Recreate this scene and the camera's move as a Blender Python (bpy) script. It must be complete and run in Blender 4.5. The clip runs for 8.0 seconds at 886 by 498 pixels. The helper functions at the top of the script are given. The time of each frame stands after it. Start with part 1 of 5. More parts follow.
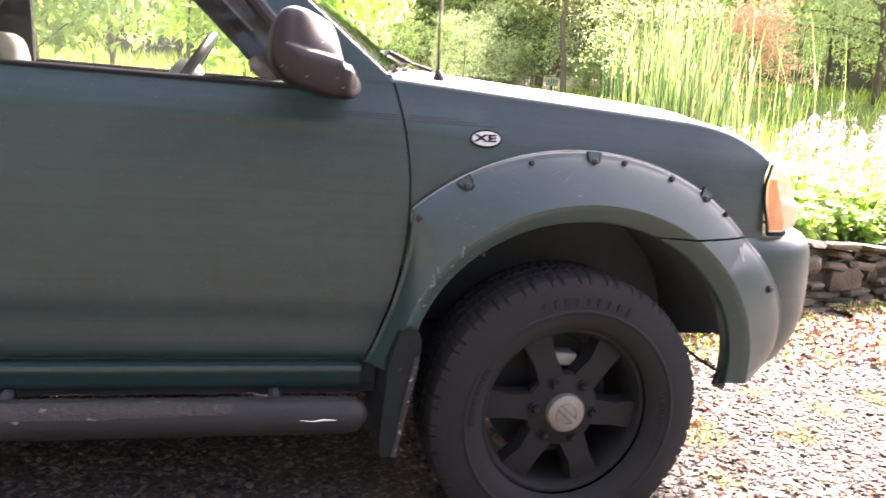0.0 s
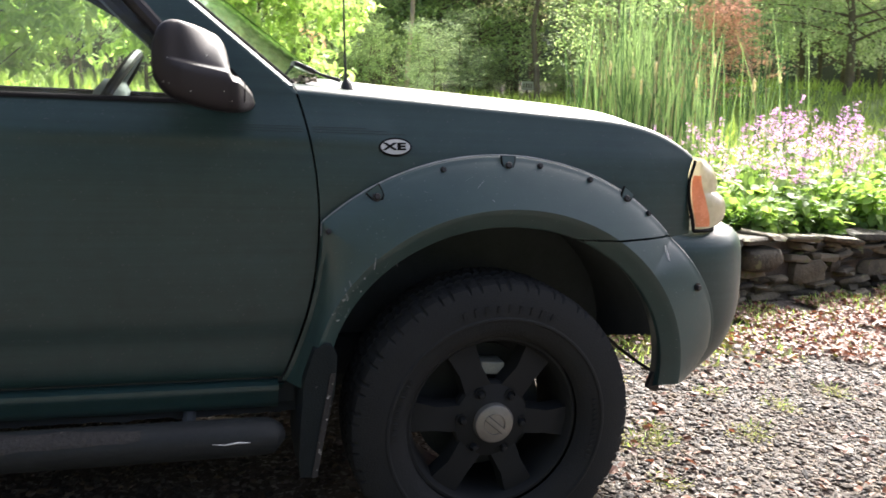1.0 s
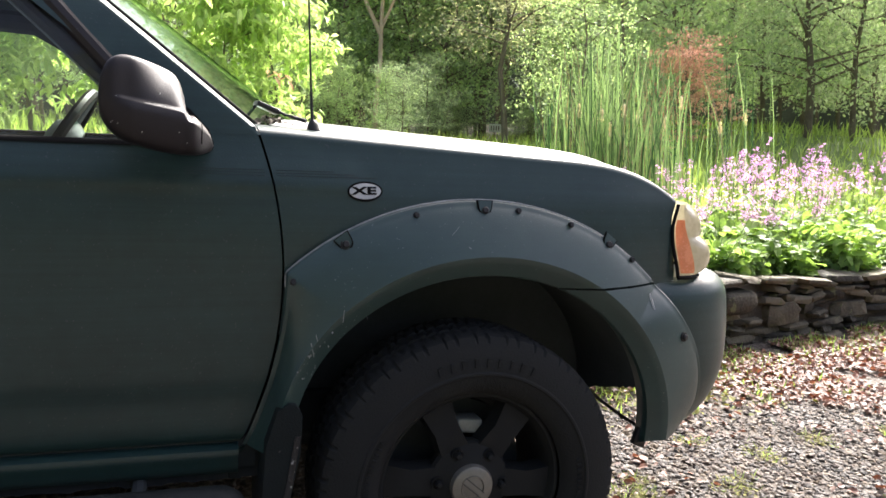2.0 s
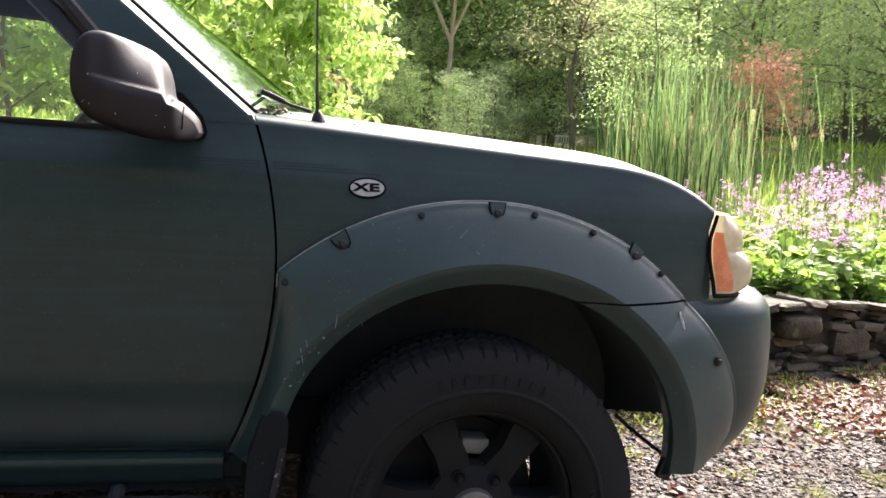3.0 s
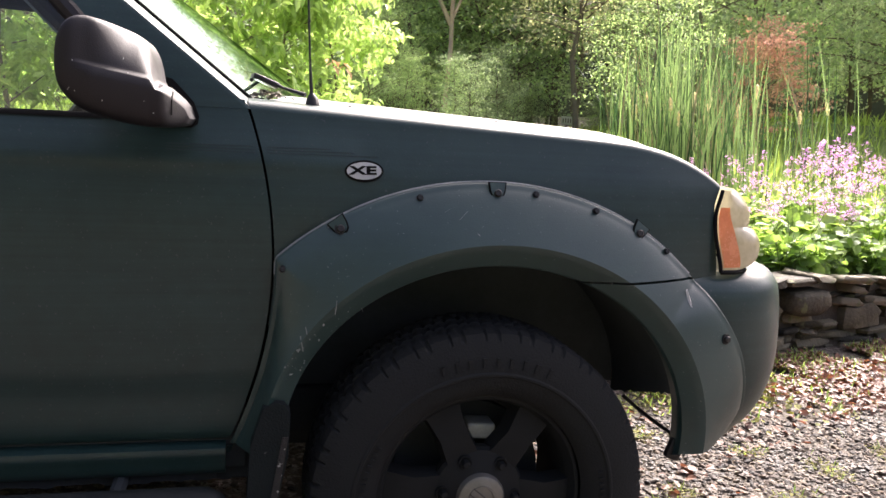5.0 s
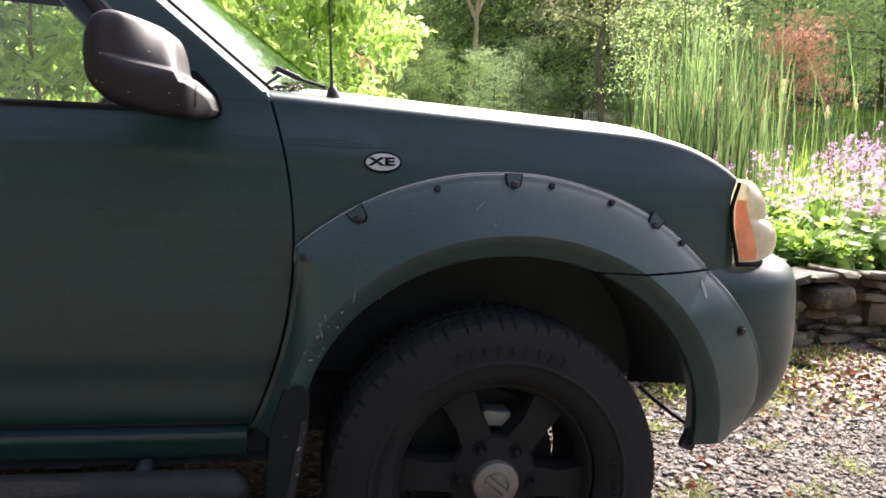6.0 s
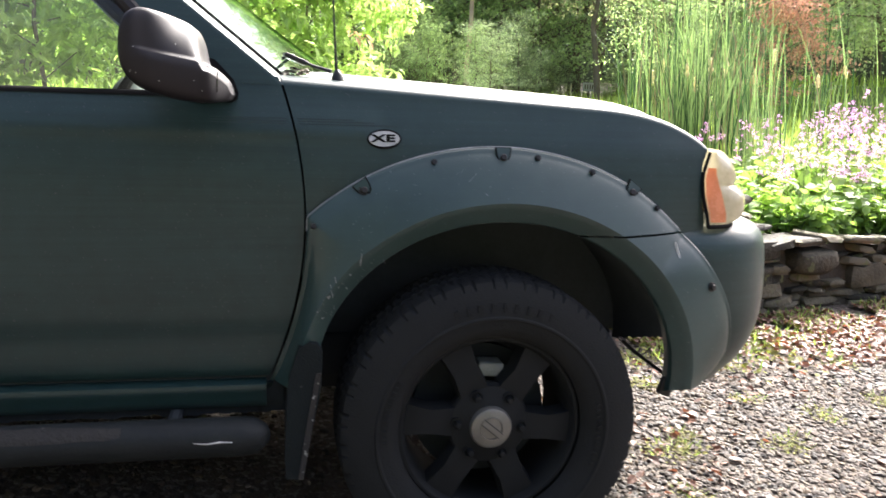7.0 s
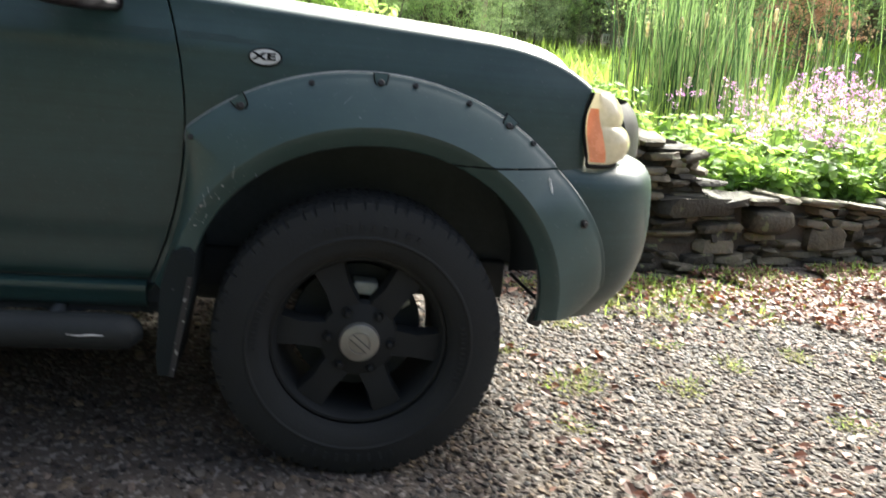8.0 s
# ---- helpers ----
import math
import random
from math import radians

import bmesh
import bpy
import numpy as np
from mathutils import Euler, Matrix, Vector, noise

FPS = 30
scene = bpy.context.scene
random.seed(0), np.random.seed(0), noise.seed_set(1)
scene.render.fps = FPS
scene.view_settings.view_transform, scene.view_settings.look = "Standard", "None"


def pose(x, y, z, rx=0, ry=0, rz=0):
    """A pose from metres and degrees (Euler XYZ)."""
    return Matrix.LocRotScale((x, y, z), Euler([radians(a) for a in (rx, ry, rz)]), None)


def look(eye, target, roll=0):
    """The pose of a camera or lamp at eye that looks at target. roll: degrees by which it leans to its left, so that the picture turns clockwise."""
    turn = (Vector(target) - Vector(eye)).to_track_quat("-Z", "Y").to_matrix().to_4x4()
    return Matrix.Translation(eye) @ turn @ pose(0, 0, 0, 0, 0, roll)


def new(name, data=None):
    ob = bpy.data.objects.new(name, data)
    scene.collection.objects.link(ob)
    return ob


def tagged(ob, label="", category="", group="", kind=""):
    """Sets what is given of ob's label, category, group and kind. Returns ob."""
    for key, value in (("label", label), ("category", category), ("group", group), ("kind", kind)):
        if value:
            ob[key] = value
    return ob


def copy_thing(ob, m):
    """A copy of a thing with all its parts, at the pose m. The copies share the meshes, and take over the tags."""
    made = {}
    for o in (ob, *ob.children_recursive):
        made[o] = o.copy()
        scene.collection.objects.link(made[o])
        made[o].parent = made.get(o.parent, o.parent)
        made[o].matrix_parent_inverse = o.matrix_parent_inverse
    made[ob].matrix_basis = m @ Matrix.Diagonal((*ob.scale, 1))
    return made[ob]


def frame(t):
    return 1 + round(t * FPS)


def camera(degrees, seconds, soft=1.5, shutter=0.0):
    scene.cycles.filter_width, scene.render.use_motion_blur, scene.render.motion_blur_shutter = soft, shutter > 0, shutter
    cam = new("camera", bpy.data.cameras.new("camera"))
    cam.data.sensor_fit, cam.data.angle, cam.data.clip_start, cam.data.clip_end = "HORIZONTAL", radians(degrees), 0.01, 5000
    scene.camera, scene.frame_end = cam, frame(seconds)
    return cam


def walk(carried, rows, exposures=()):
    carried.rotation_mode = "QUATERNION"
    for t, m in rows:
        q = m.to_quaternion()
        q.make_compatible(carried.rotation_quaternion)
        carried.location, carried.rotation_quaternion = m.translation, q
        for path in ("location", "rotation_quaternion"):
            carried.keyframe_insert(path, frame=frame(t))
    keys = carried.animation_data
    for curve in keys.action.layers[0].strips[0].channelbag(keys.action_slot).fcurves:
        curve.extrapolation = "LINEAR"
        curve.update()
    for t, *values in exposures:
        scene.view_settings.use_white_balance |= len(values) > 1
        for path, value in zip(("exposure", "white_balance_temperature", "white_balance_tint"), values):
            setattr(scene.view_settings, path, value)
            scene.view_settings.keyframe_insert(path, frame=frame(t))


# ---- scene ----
cam = camera(56.7, 8.0, shutter=0.5)
EXPOSURE = 2.09
PATH = [
    (0, (-0.88, -1.865, 1.18), (-0.366, 0.03, 0.799), 5.0),
    (0.5, (-0.737, -1.893, 1.201), (-0.224, 0.006, 0.841), 4.5),
    (1, (-0.692, -1.867, 1.189), (-0.153, 0.025, 0.829), 2.6),
    (1.2, (-0.687, -1.845, 1.187), (-0.11, 0.04, 0.845), 2.2),
    (2.3, (-0.644, -1.698, 1.187), (-0.031, 0.191, 0.946), 2.5),
    (2.5, (-0.597, -1.669, 1.175), (-0.048, 0.239, 0.938), 3.3),
    (3, (-0.5, -1.643, 1.164), (-0.047, 0.289, 0.921), 4.2),
    (3.5, (-0.497, -1.631, 1.155), (-0.09, 0.309, 0.894), 3.8),
    (4, (-0.51, -1.624, 1.151), (-0.107, 0.315, 0.871), 3.4),
    (4.5, (-0.501, -1.614, 1.159), (-0.059, 0.316, 0.879), 2.7),
    (5.8, (-0.458, -1.623, 1.147), (-0.052, 0.315, 0.866), 2.9),
    (6, (-0.471, -1.648, 1.15), (-0.089, 0.293, 0.855), 2.8),
    (6.5, (-0.533, -1.736, 1.155), (-0.16, 0.201, 0.825), 2.5),
    (7, (-0.501, -1.834, 1.163), (-0.118, 0.096, 0.806), 1.9),
    (7.5, (-0.32, -1.951, 1.164), (0.03, -0.024, 0.759), 3.2),
    (8, (-0.165, -1.984, 1.146), (0.179, -0.075, 0.658), 5.6),
]
walk(cam, [(t, look(eye, target, roll)) for t, eye, target, roll in PATH],
     exposures=[(t, e + EXPOSURE, k, tint) for t, e, k, tint in ((0.0, 1.56, 6900.0, 26.0), (0.25, 1.03, 6700.0, 20.0), (0.5, 0.58, 6400.0, 15.0), (0.8, 0.35, 6350.0, 11.0), (1.2, 0.20, 6300.0, 10.0), (2.4, 0.07, 6400.0, 13.0), (4.0, 0.06, 6550.0, 18.0), (4.7, 0.06, 6550.0, 18.0), (5.8, 0.14, 6450.0, 16.0), (6.5, 0.32, 6300.0, 13.0), (7.0, 0.43, 6300.0, 11.0), (7.5, 0.31, 6300.0, 7.0), (8.0, 0.33, 6300.0, 3.0))])

# ---------- light ----------
SUN_AZ, SUN_EL = 42.0, 42.0          # degrees from +y towards +x, and above the horizon
world = bpy.data.worlds.new("sky")
scene.world = world
world.use_nodes = True
wn, wl = world.node_tree.nodes, world.node_tree.links
sky = wn.new("ShaderNodeTexSky")
sky.sky_type, sky.sun_disc = "NISHITA", False
sky.sun_elevation, sky.sun_rotation = radians(SUN_EL), radians(SUN_AZ)
sky.air_density, sky.dust_density, sky.ozone_density = 0.34, 8.0, 0.5
wl.new(sky.outputs[0], wn["Background"].inputs[0])
wn["Background"].inputs[1].default_value = 0.15
sun = new("sun", bpy.data.lights.new("sun", "SUN"))
sun.data.energy, sun.data.angle, sun.data.color = 3.25, radians(10.0), (1.0, 0.95, 0.88)
sun.matrix_world = look((0, 0, 0), (-math.sin(radians(SUN_AZ)) * math.cos(radians(SUN_EL)), -math.cos(radians(SUN_AZ)) * math.cos(radians(SUN_EL)), -math.sin(radians(SUN_EL))))


# ---------- materials ----------
def material(name, dark, light, scale=8.0, rough=0.6, metallic=0.0, bump=0.0, bump_scale=60.0, coat=0.0, spread=0.0, rough_vary=0.1,
             sheen=0.0, coat_rough=0.14, translucent=None, per="object", specular=0.5, fleck=None, fleck_amount=0.0, fleck_scale=120.0, streak=0.0):
    """A surface between two colours, mottled at two scales; spread: how far each piece or island strays from the rest."""
    m = bpy.data.materials.new(name)
    m.use_nodes = True
    n, l = m.node_tree.nodes, m.node_tree.links
    b, out = n["Principled BSDF"], n["Material Output"]
    geo = n.new("ShaderNodeNewGeometry")
    big, fine = n.new("ShaderNodeTexNoise"), n.new("ShaderNodeTexNoise")
    big.inputs["Scale"].default_value, big.inputs["Detail"].default_value = scale, 4.0
    fine.inputs["Scale"].default_value, fine.inputs["Detail"].default_value = scale * 9.0, 3.0
    for tex in (big, fine):
        l.new(geo.outputs["Position"], tex.inputs["Vector"])
    add = n.new("ShaderNodeMath")
    add.operation = "MULTIPLY_ADD"
    l.new(big.outputs[0], add.inputs[0])
    add.inputs[1].default_value = 0.65
    half = n.new("ShaderNodeMath")
    half.operation = "MULTIPLY"
    l.new(fine.outputs[0], half.inputs[0])
    half.inputs[1].default_value = 0.35
    l.new(half.outputs[0], add.inputs[2])
    value = add.outputs[0]
    if streak:
        along, lines, more = n.new("ShaderNodeVectorMath"), n.new("ShaderNodeTexNoise"), n.new("ShaderNodeMath")
        along.operation, more.operation = "MULTIPLY", "MULTIPLY_ADD"
        l.new(geo.outputs["Position"], along.inputs[0])
        along.inputs[1].default_value = (2.5, 2.5, 110.0)
        l.new(along.outputs[0], lines.inputs["Vector"])
        lines.inputs["Scale"].default_value, lines.inputs["Detail"].default_value = 1.0, 5.0
        l.new(lines.outputs[0], more.inputs[0])
        more.inputs[1].default_value = streak
        l.new(value, more.inputs[2])
        less = n.new("ShaderNodeMath")
        less.operation = "SUBTRACT"
        l.new(more.outputs[0], less.inputs[0])
        less.inputs[1].default_value = streak / 2
        value = less.outputs[0]
    if spread:
        rand = n.new("ShaderNodeObjectInfo").outputs["Random"] if per == "object" else geo.outputs["Random Per Island"]
        more = n.new("ShaderNodeMath")
        more.operation = "MULTIPLY_ADD"
        l.new(rand, more.inputs[0])
        more.inputs[1].default_value = spread
        l.new(value, more.inputs[2])
        less = n.new("ShaderNodeMath")
        less.operation = "SUBTRACT"
        l.new(more.outputs[0], less.inputs[0])
        less.inputs[1].default_value = spread / 2
        value = less.outputs[0]
    ramp = n.new("ShaderNodeValToRGB")
    ramp.color_ramp.elements[0].position, ramp.color_ramp.elements[1].position = 0.28, 0.72
    ramp.color_ramp.elements[0].color, ramp.color_ramp.elements[1].color = (*dark, 1), (*light, 1)
    l.new(value, ramp.inputs[0])
    colour = ramp.outputs[0]
    if fleck:
        spots = n.new("ShaderNodeTexNoise")
        spots.inputs["Scale"].default_value, spots.inputs["Detail"].default_value = fleck_scale, 6.0
        l.new(geo.outputs["Position"], spots.inputs["Vector"])
        cut = n.new("ShaderNodeValToRGB")
        cut.color_ramp.elements[0].position, cut.color_ramp.elements[1].position = 0.74 - fleck_amount * 0.3, 0.78 - fleck_amount * 0.3
        l.new(spots.outputs[0], cut.inputs[0])
        mix = n.new("ShaderNodeMix")
        mix.data_type = "RGBA"
        l.new(cut.outputs[0], mix.inputs["Factor"])
        l.new(colour, mix.inputs["A"])
        mix.inputs["B"].default_value = (*fleck, 1)
        colour = mix.outputs["Result"]
    l.new(colour, b.inputs["Base Color"])
    rr = n.new("ShaderNodeMapRange")
    rr.inputs["From Min"].default_value, rr.inputs["From Max"].default_value = 0.3, 0.7
    rr.inputs["To Min"].default_value, rr.inputs["To Max"].default_value = max(0.02, rough - rough_vary), min(1.0, rough + rough_vary)
    l.new(add.outputs[0], rr.inputs["Value"])
    l.new(rr.outputs[0], b.inputs["Roughness"])
    b.inputs["Metallic"].default_value, b.inputs["Coat Weight"].default_value = metallic, coat
    b.inputs["Specular IOR Level"].default_value, b.inputs["Coat Roughness"].default_value = specular, coat_rough
    b.inputs["Sheen Weight"].default_value, b.inputs["Sheen Roughness"].default_value = sheen, 0.35
    if bump:
        grain = n.new("ShaderNodeTexNoise")
        grain.inputs["Scale"].default_value, grain.inputs["Detail"].default_value = bump_scale, 5.0
        l.new(geo.outputs["Position"], grain.inputs["Vector"])
        bp = n.new("ShaderNodeBump")
        bp.inputs["Strength"].default_value, bp.inputs["Distance"].default_value = min(1.0, bump), 0.01
        l.new(grain.outputs[0], bp.inputs["Height"])
        l.new(bp.outputs[0], b.inputs["Normal"])
    if translucent:
        back = n.new("ShaderNodeBsdfTranslucent")
        tint = n.new("ShaderNodeMix")
        tint.data_type, tint.blend_type = "RGBA", "MULTIPLY"
        tint.inputs["Factor"].default_value = 1.0
        l.new(colour, tint.inputs["A"])
        tint.inputs["B"].default_value = (*translucent, 1)
        l.new(tint.outputs["Result"], back.inputs[0])
        both = n.new("ShaderNodeAddShader")
        l.new(b.outputs[0], both.inputs[0])
        l.new(back.outputs[0], both.inputs[1])
        l.new(both.outputs[0], out.inputs[0])
    return m


def glass_material(name, tint, haze=0.03, gloss_tint=(1.0, 1.0, 1.0), dust=0.0):
    """Flat glazing: clear, with a mirror's gloss by the glass's own Fresnel reflection."""
    m = bpy.data.materials.new(name)
    m.use_nodes = True
    n, l = m.node_tree.nodes, m.node_tree.links
    n.remove(n["Principled BSDF"])
    clear, gloss, mix, fresnel = n.new("ShaderNodeBsdfTransparent"), n.new("ShaderNodeBsdfGlossy"), n.new("ShaderNodeMixShader"), n.new("ShaderNodeFresnel")
    clear.inputs[0].default_value, gloss.inputs["Roughness"].default_value, fresnel.inputs["IOR"].default_value = (*tint, 1), haze, 1.45
    gloss.inputs[0].default_value = (*gloss_tint, 1)
    l.new(fresnel.outputs[0], mix.inputs[0])
    l.new(clear.outputs[0], mix.inputs[1])
    l.new(gloss.outputs[0], mix.inputs[2])
    out = mix.outputs[0]
    if dust:
        film, over = n.new("ShaderNodeBsdfTranslucent"), n.new("ShaderNodeMixShader")
        film.inputs[0].default_value, over.inputs[0].default_value = (0.8, 0.8, 0.78, 1), dust
        l.new(out, over.inputs[1])
        l.new(film.outputs[0], over.inputs[2])
        out = over.outputs[0]
    l.new(out, n["Material Output"].inputs[0])
    return m


PAINT = material("dull_green_grey_paint", (0.0121, 0.0315, 0.0308), (0.0206, 0.0506, 0.0491), 3.0, 0.40, 0.0, 0.05, 240, 0.22, coat_rough=0.26, specular=0.42, rough_vary=0.09, fleck=(0.047, 0.060, 0.062), fleck_amount=0.29, fleck_scale=150, streak=0.45)
FLARE = material("weathered_flare_plastic", (0.0150, 0.0384, 0.0368), (0.0246, 0.0599, 0.0571), 4, 0.45, 0.0, 0.06, 300, 0.30, specular=0.55, coat_rough=0.24, rough_vary=0.12, fleck=(0.11, 0.14, 0.14), fleck_amount=0.18, fleck_scale=150, streak=0.2)
# Paler than the body: grazing sky reflection put into the bonnet's own colour.
BONNET = material("bonnet_paint_with_sky_sheen", (0.10, 0.112, 0.115), (0.17, 0.18, 0.18), 3, 0.5, 0.0, 0.03, 200, 0.4, sheen=0.5, coat_rough=0.4, fleck=(0.3, 0.3, 0.28), fleck_amount=0.1, fleck_scale=40)
BLACK = material("black_plastic", (0.008, 0.008, 0.009), (0.015, 0.015, 0.016), 9, 0.5, 0, 0.05, 400)
MIRROR_PLASTIC = material("grained_mirror_plastic", (0.0055, 0.0045, 0.0065), (0.0115, 0.0095, 0.0135), 14, 0.52, 0, 0.10, 500, specular=0.45, rough_vary=0.07, fleck=(0.2, 0.2, 0.2), fleck_amount=0.04, fleck_scale=40)
RUBBER = material("tyre_rubber", (0.0097, 0.0110, 0.0114), (0.0189, 0.0211, 0.0216), 12, 0.85, 0, 0.25, 220, specular=0.3)
SEAL = material("rubber_seal", (0.006, 0.006, 0.006), (0.010, 0.010, 0.010), 12, 0.8, specular=0.12)
# Underbody and arch liner tones are raised to carry lens haze over the blacks.
UNDERBODY = material("underbody_haze_lift", (0.032, 0.038, 0.041), (0.050, 0.057, 0.060), 12, 0.9, specular=0.12)
LINER = material("arch_liner_haze_lift", (0.055, 0.066, 0.070), (0.085, 0.098, 0.102), 9, 0.9, specular=0.12)
RIM = material("dark_alloy", (0.0090, 0.0105, 0.0112), (0.0160, 0.0182, 0.0190), 10, 0.7, 0.0, 0.05, 200, specular=0.25)
CAP = material("dull_cap_metal", (0.17, 0.17, 0.155), (0.27, 0.265, 0.24), 25, 0.45, 0.6, 0.05, 300)
BRAKE = material("brake_steel", (0.24, 0.26, 0.22), (0.38, 0.40, 0.35), 20, 0.55, 0.2)
PLATE = material("badge_silver", (0.50, 0.51, 0.50), (0.62, 0.63, 0.62), 30, 0.35, 0.3)
FLAP = material("chipped_mud_flap", (0.0076, 0.0108, 0.0115), (0.0140, 0.0194, 0.0205), 12, 0.8, 0, 0.2, 200, specular=0.2, fleck=(0.10, 0.10, 0.095), fleck_amount=0.1, fleck_scale=70)
CHIPPED = material("chipped_rubber_edge", (0.012, 0.012, 0.012), (0.03, 0.03, 0.03), 12, 0.7, 0, 0.3, 200, fleck=(0.34, 0.34, 0.32), fleck_amount=0.36, fleck_scale=75)
STEP = material("worn_step_tube", (0.0105, 0.0130, 0.0140), (0.0210, 0.0250, 0.0260), 8, 0.6, 0.0, 0.1, 120, specular=0.22, fleck=(0.16, 0.15, 0.13), fleck_amount=0.16, fleck_scale=18)
WORN = material("worn_step_tread", (0.007, 0.007, 0.0068), (0.026, 0.0245, 0.021), 16, 0.7, 0, 0.5, 90, fleck=(0.09, 0.08, 0.068), fleck_amount=0.3, fleck_scale=30)
SEAT = material("seat_cloth", (0.045, 0.046, 0.05), (0.075, 0.077, 0.082), 20, 0.9, 0, 0.3, 500)
TRIM = material("dash_vinyl", (0.20, 0.23, 0.24), (0.28, 0.31, 0.32), 15, 0.6, 0, 0.1, 400)
AMBER = material("amber_lens", (0.52, 0.20, 0.09), (0.66, 0.30, 0.15), 20, 0.25, 0, 0.03, 120, 0.5, translucent=(0.5, 0.3, 0.2))
LENS = material("yellowed_lens", (0.36, 0.32, 0.20), (0.56, 0.50, 0.35), 7, 0.22, 0, 0.03, 90, 0.5, translucent=(0.4, 0.4, 0.35))
DEBRIS = material("dry_debris", (0.16, 0.13, 0.10), (0.48, 0.44, 0.37), 40, 0.8, spread=0.7, per="island")
# Pale tone for scratches and chips, and for the flare edge's painted highlight.
BEAD = material("pale_edge_highlight_and_scratch", (0.13, 0.145, 0.15), (0.34, 0.36, 0.36), 14, 0.6, 0, 0.2, 120)
STRIPE = material("faded_pinstripe", (0.020, 0.032, 0.039), (0.033, 0.047, 0.054), 40, 0.5)
EMBLEM = material("emblem_groove", (0.05, 0.05, 0.046), (0.09, 0.09, 0.083), 30, 0.6)
GLASS = glass_material("green_tinted_glass", (0.98, 1.0, 0.965), gloss_tint=(0.45, 0.45, 0.45), dust=0.004)
SCREEN_GLASS = glass_material("hazy_windscreen_glass", (0.50, 0.66, 0.55), 0.05, (0.24, 0.32, 0.27))


# ---------- building helpers ----------
def mesh_of(name, verts, faces, mat, smooth=30.0):
    me = bpy.data.meshes.new(name)
    me.from_pydata([tuple(v) for v in verts], [], faces)
    me.materials.append(mat)
    if smooth:
        me.shade_smooth()
        me.set_sharp_from_angle(angle=radians(smooth))
    return me


def part(name, geometry, mat, parent, label="", smooth=30.0, at=None, kind=""):
    """One mesh object under a thing or a part: geometry is (verts, faces), a bmesh or a ready mesh."""
    if isinstance(geometry, bpy.types.Mesh):
        me = geometry
    elif isinstance(geometry, bmesh.types.BMesh):
        me = bpy.data.meshes.new(name)
        geometry.to_mesh(me)
        geometry.free()
        me.materials.append(mat)
        if smooth:
            me.shade_smooth()
            me.set_sharp_from_angle(angle=radians(smooth))
    else:
        me = mesh_of(name, *geometry, mat, smooth)
    ob = new(name, me)
    ob.parent = parent
    if at is not None:
        ob.matrix_basis = at
    return tagged(ob, label, kind=kind)


def thing(name, label, category, group="", kind="", at=(0, 0, 0)):
    ob = tagged(new(name), label, category, group, kind)
    ob.location = at
    return ob


def grid(fn, nu, nv, close_u=False, keep=None):
    """A sheet fn(u, v) for u and v from 0 to 1."""
    verts = [fn(i / (nu if close_u else nu - 1), j / (nv - 1)) for i in range(nu) for j in range(nv)]
    faces = []
    for i in range(nu if close_u else nu - 1):
        for j in range(nv - 1):
            a, b = i * nv + j, (i + 1) % nu * nv + j
            quad = (a, b, b + 1, a + 1)
            if keep is None or keep([sum(verts[k][c] for k in quad) / 4 for c in range(3)]):
                faces.append(quad)
    return verts, faces


def thick(geometry, depth):
    """The sheet with a second skin depth metres further along +y, closed round its rim."""
    verts, faces = geometry
    n = len(verts)
    rim = {}
    for f in faces:
        for a, b in zip(f, f[1:] + f[:1]):
            rim[(a, b)] = rim.get((a, b), 0) + 1
    edges = [e for e in rim if (e[1], e[0]) not in rim]
    return ([*verts, *((x, y + depth, z) for x, y, z in verts)],
            [*faces, *(tuple(n + k for k in reversed(f)) for f in faces), *((b, a, a + n, b + n) for a, b in edges)])


def mirrored(geometry):
    verts, faces = geometry
    return [(x, WIDE - y, z) for x, y, z in verts], [tuple(reversed(f)) for f in faces]


def joined(*parts):
    verts, faces = [], []
    for v, f in parts:
        k = len(verts)
        verts += list(v)
        faces += [tuple(i + k for i in q) for q in f]
    return verts, faces


def placed(geometry, m):
    return [tuple(m @ Vector(v)) for v in geometry[0]], geometry[1]


def tube(points, radius, sides=10, cap=True):
    """A round bar along the points; radius is one number or one for each point."""
    pts = [Vector(p) for p in points]
    radii = radius if isinstance(radius, (list, tuple)) else [radius] * len(pts)
    verts, faces = [], []
    side = None
    for i, p in enumerate(pts):
        d = (pts[min(i + 1, len(pts) - 1)] - pts[max(i - 1, 0)]).normalized()
        side = (Vector((0.31, 0.77, 0.55)) if side is None else side)
        side = (side - d * side.dot(d)).normalized()
        other = d.cross(side)
        verts += [tuple(p + radii[i] * (math.cos(a) * side + math.sin(a) * other)) for a in (2 * math.pi * k / sides for k in range(sides))]
    for i in range(len(pts) - 1):
        for k in range(sides):
            a, b = i * sides + k, i * sides + (k + 1) % sides
            faces.append((a, b, b + sides, a + sides))
    if cap:
        faces += [tuple(reversed(range(sides))), tuple(range(len(verts) - sides, len(verts)))]
    return verts, faces


def lathe(profile, sides=48, axis="y", turn=0.0):
    """(radius, along) pairs turned round the y axis."""
    verts = [(r * math.cos(a), h, r * math.sin(a)) for a in (2 * math.pi * (k + turn) / sides for k in range(sides)) for r, h in profile]
    n = len(profile)
    return verts, [(k * n + j, k * n + j + 1, (k + 1) % sides * n + j + 1, (k + 1) % sides * n + j) for k in range(sides) for j in range(n - 1)]


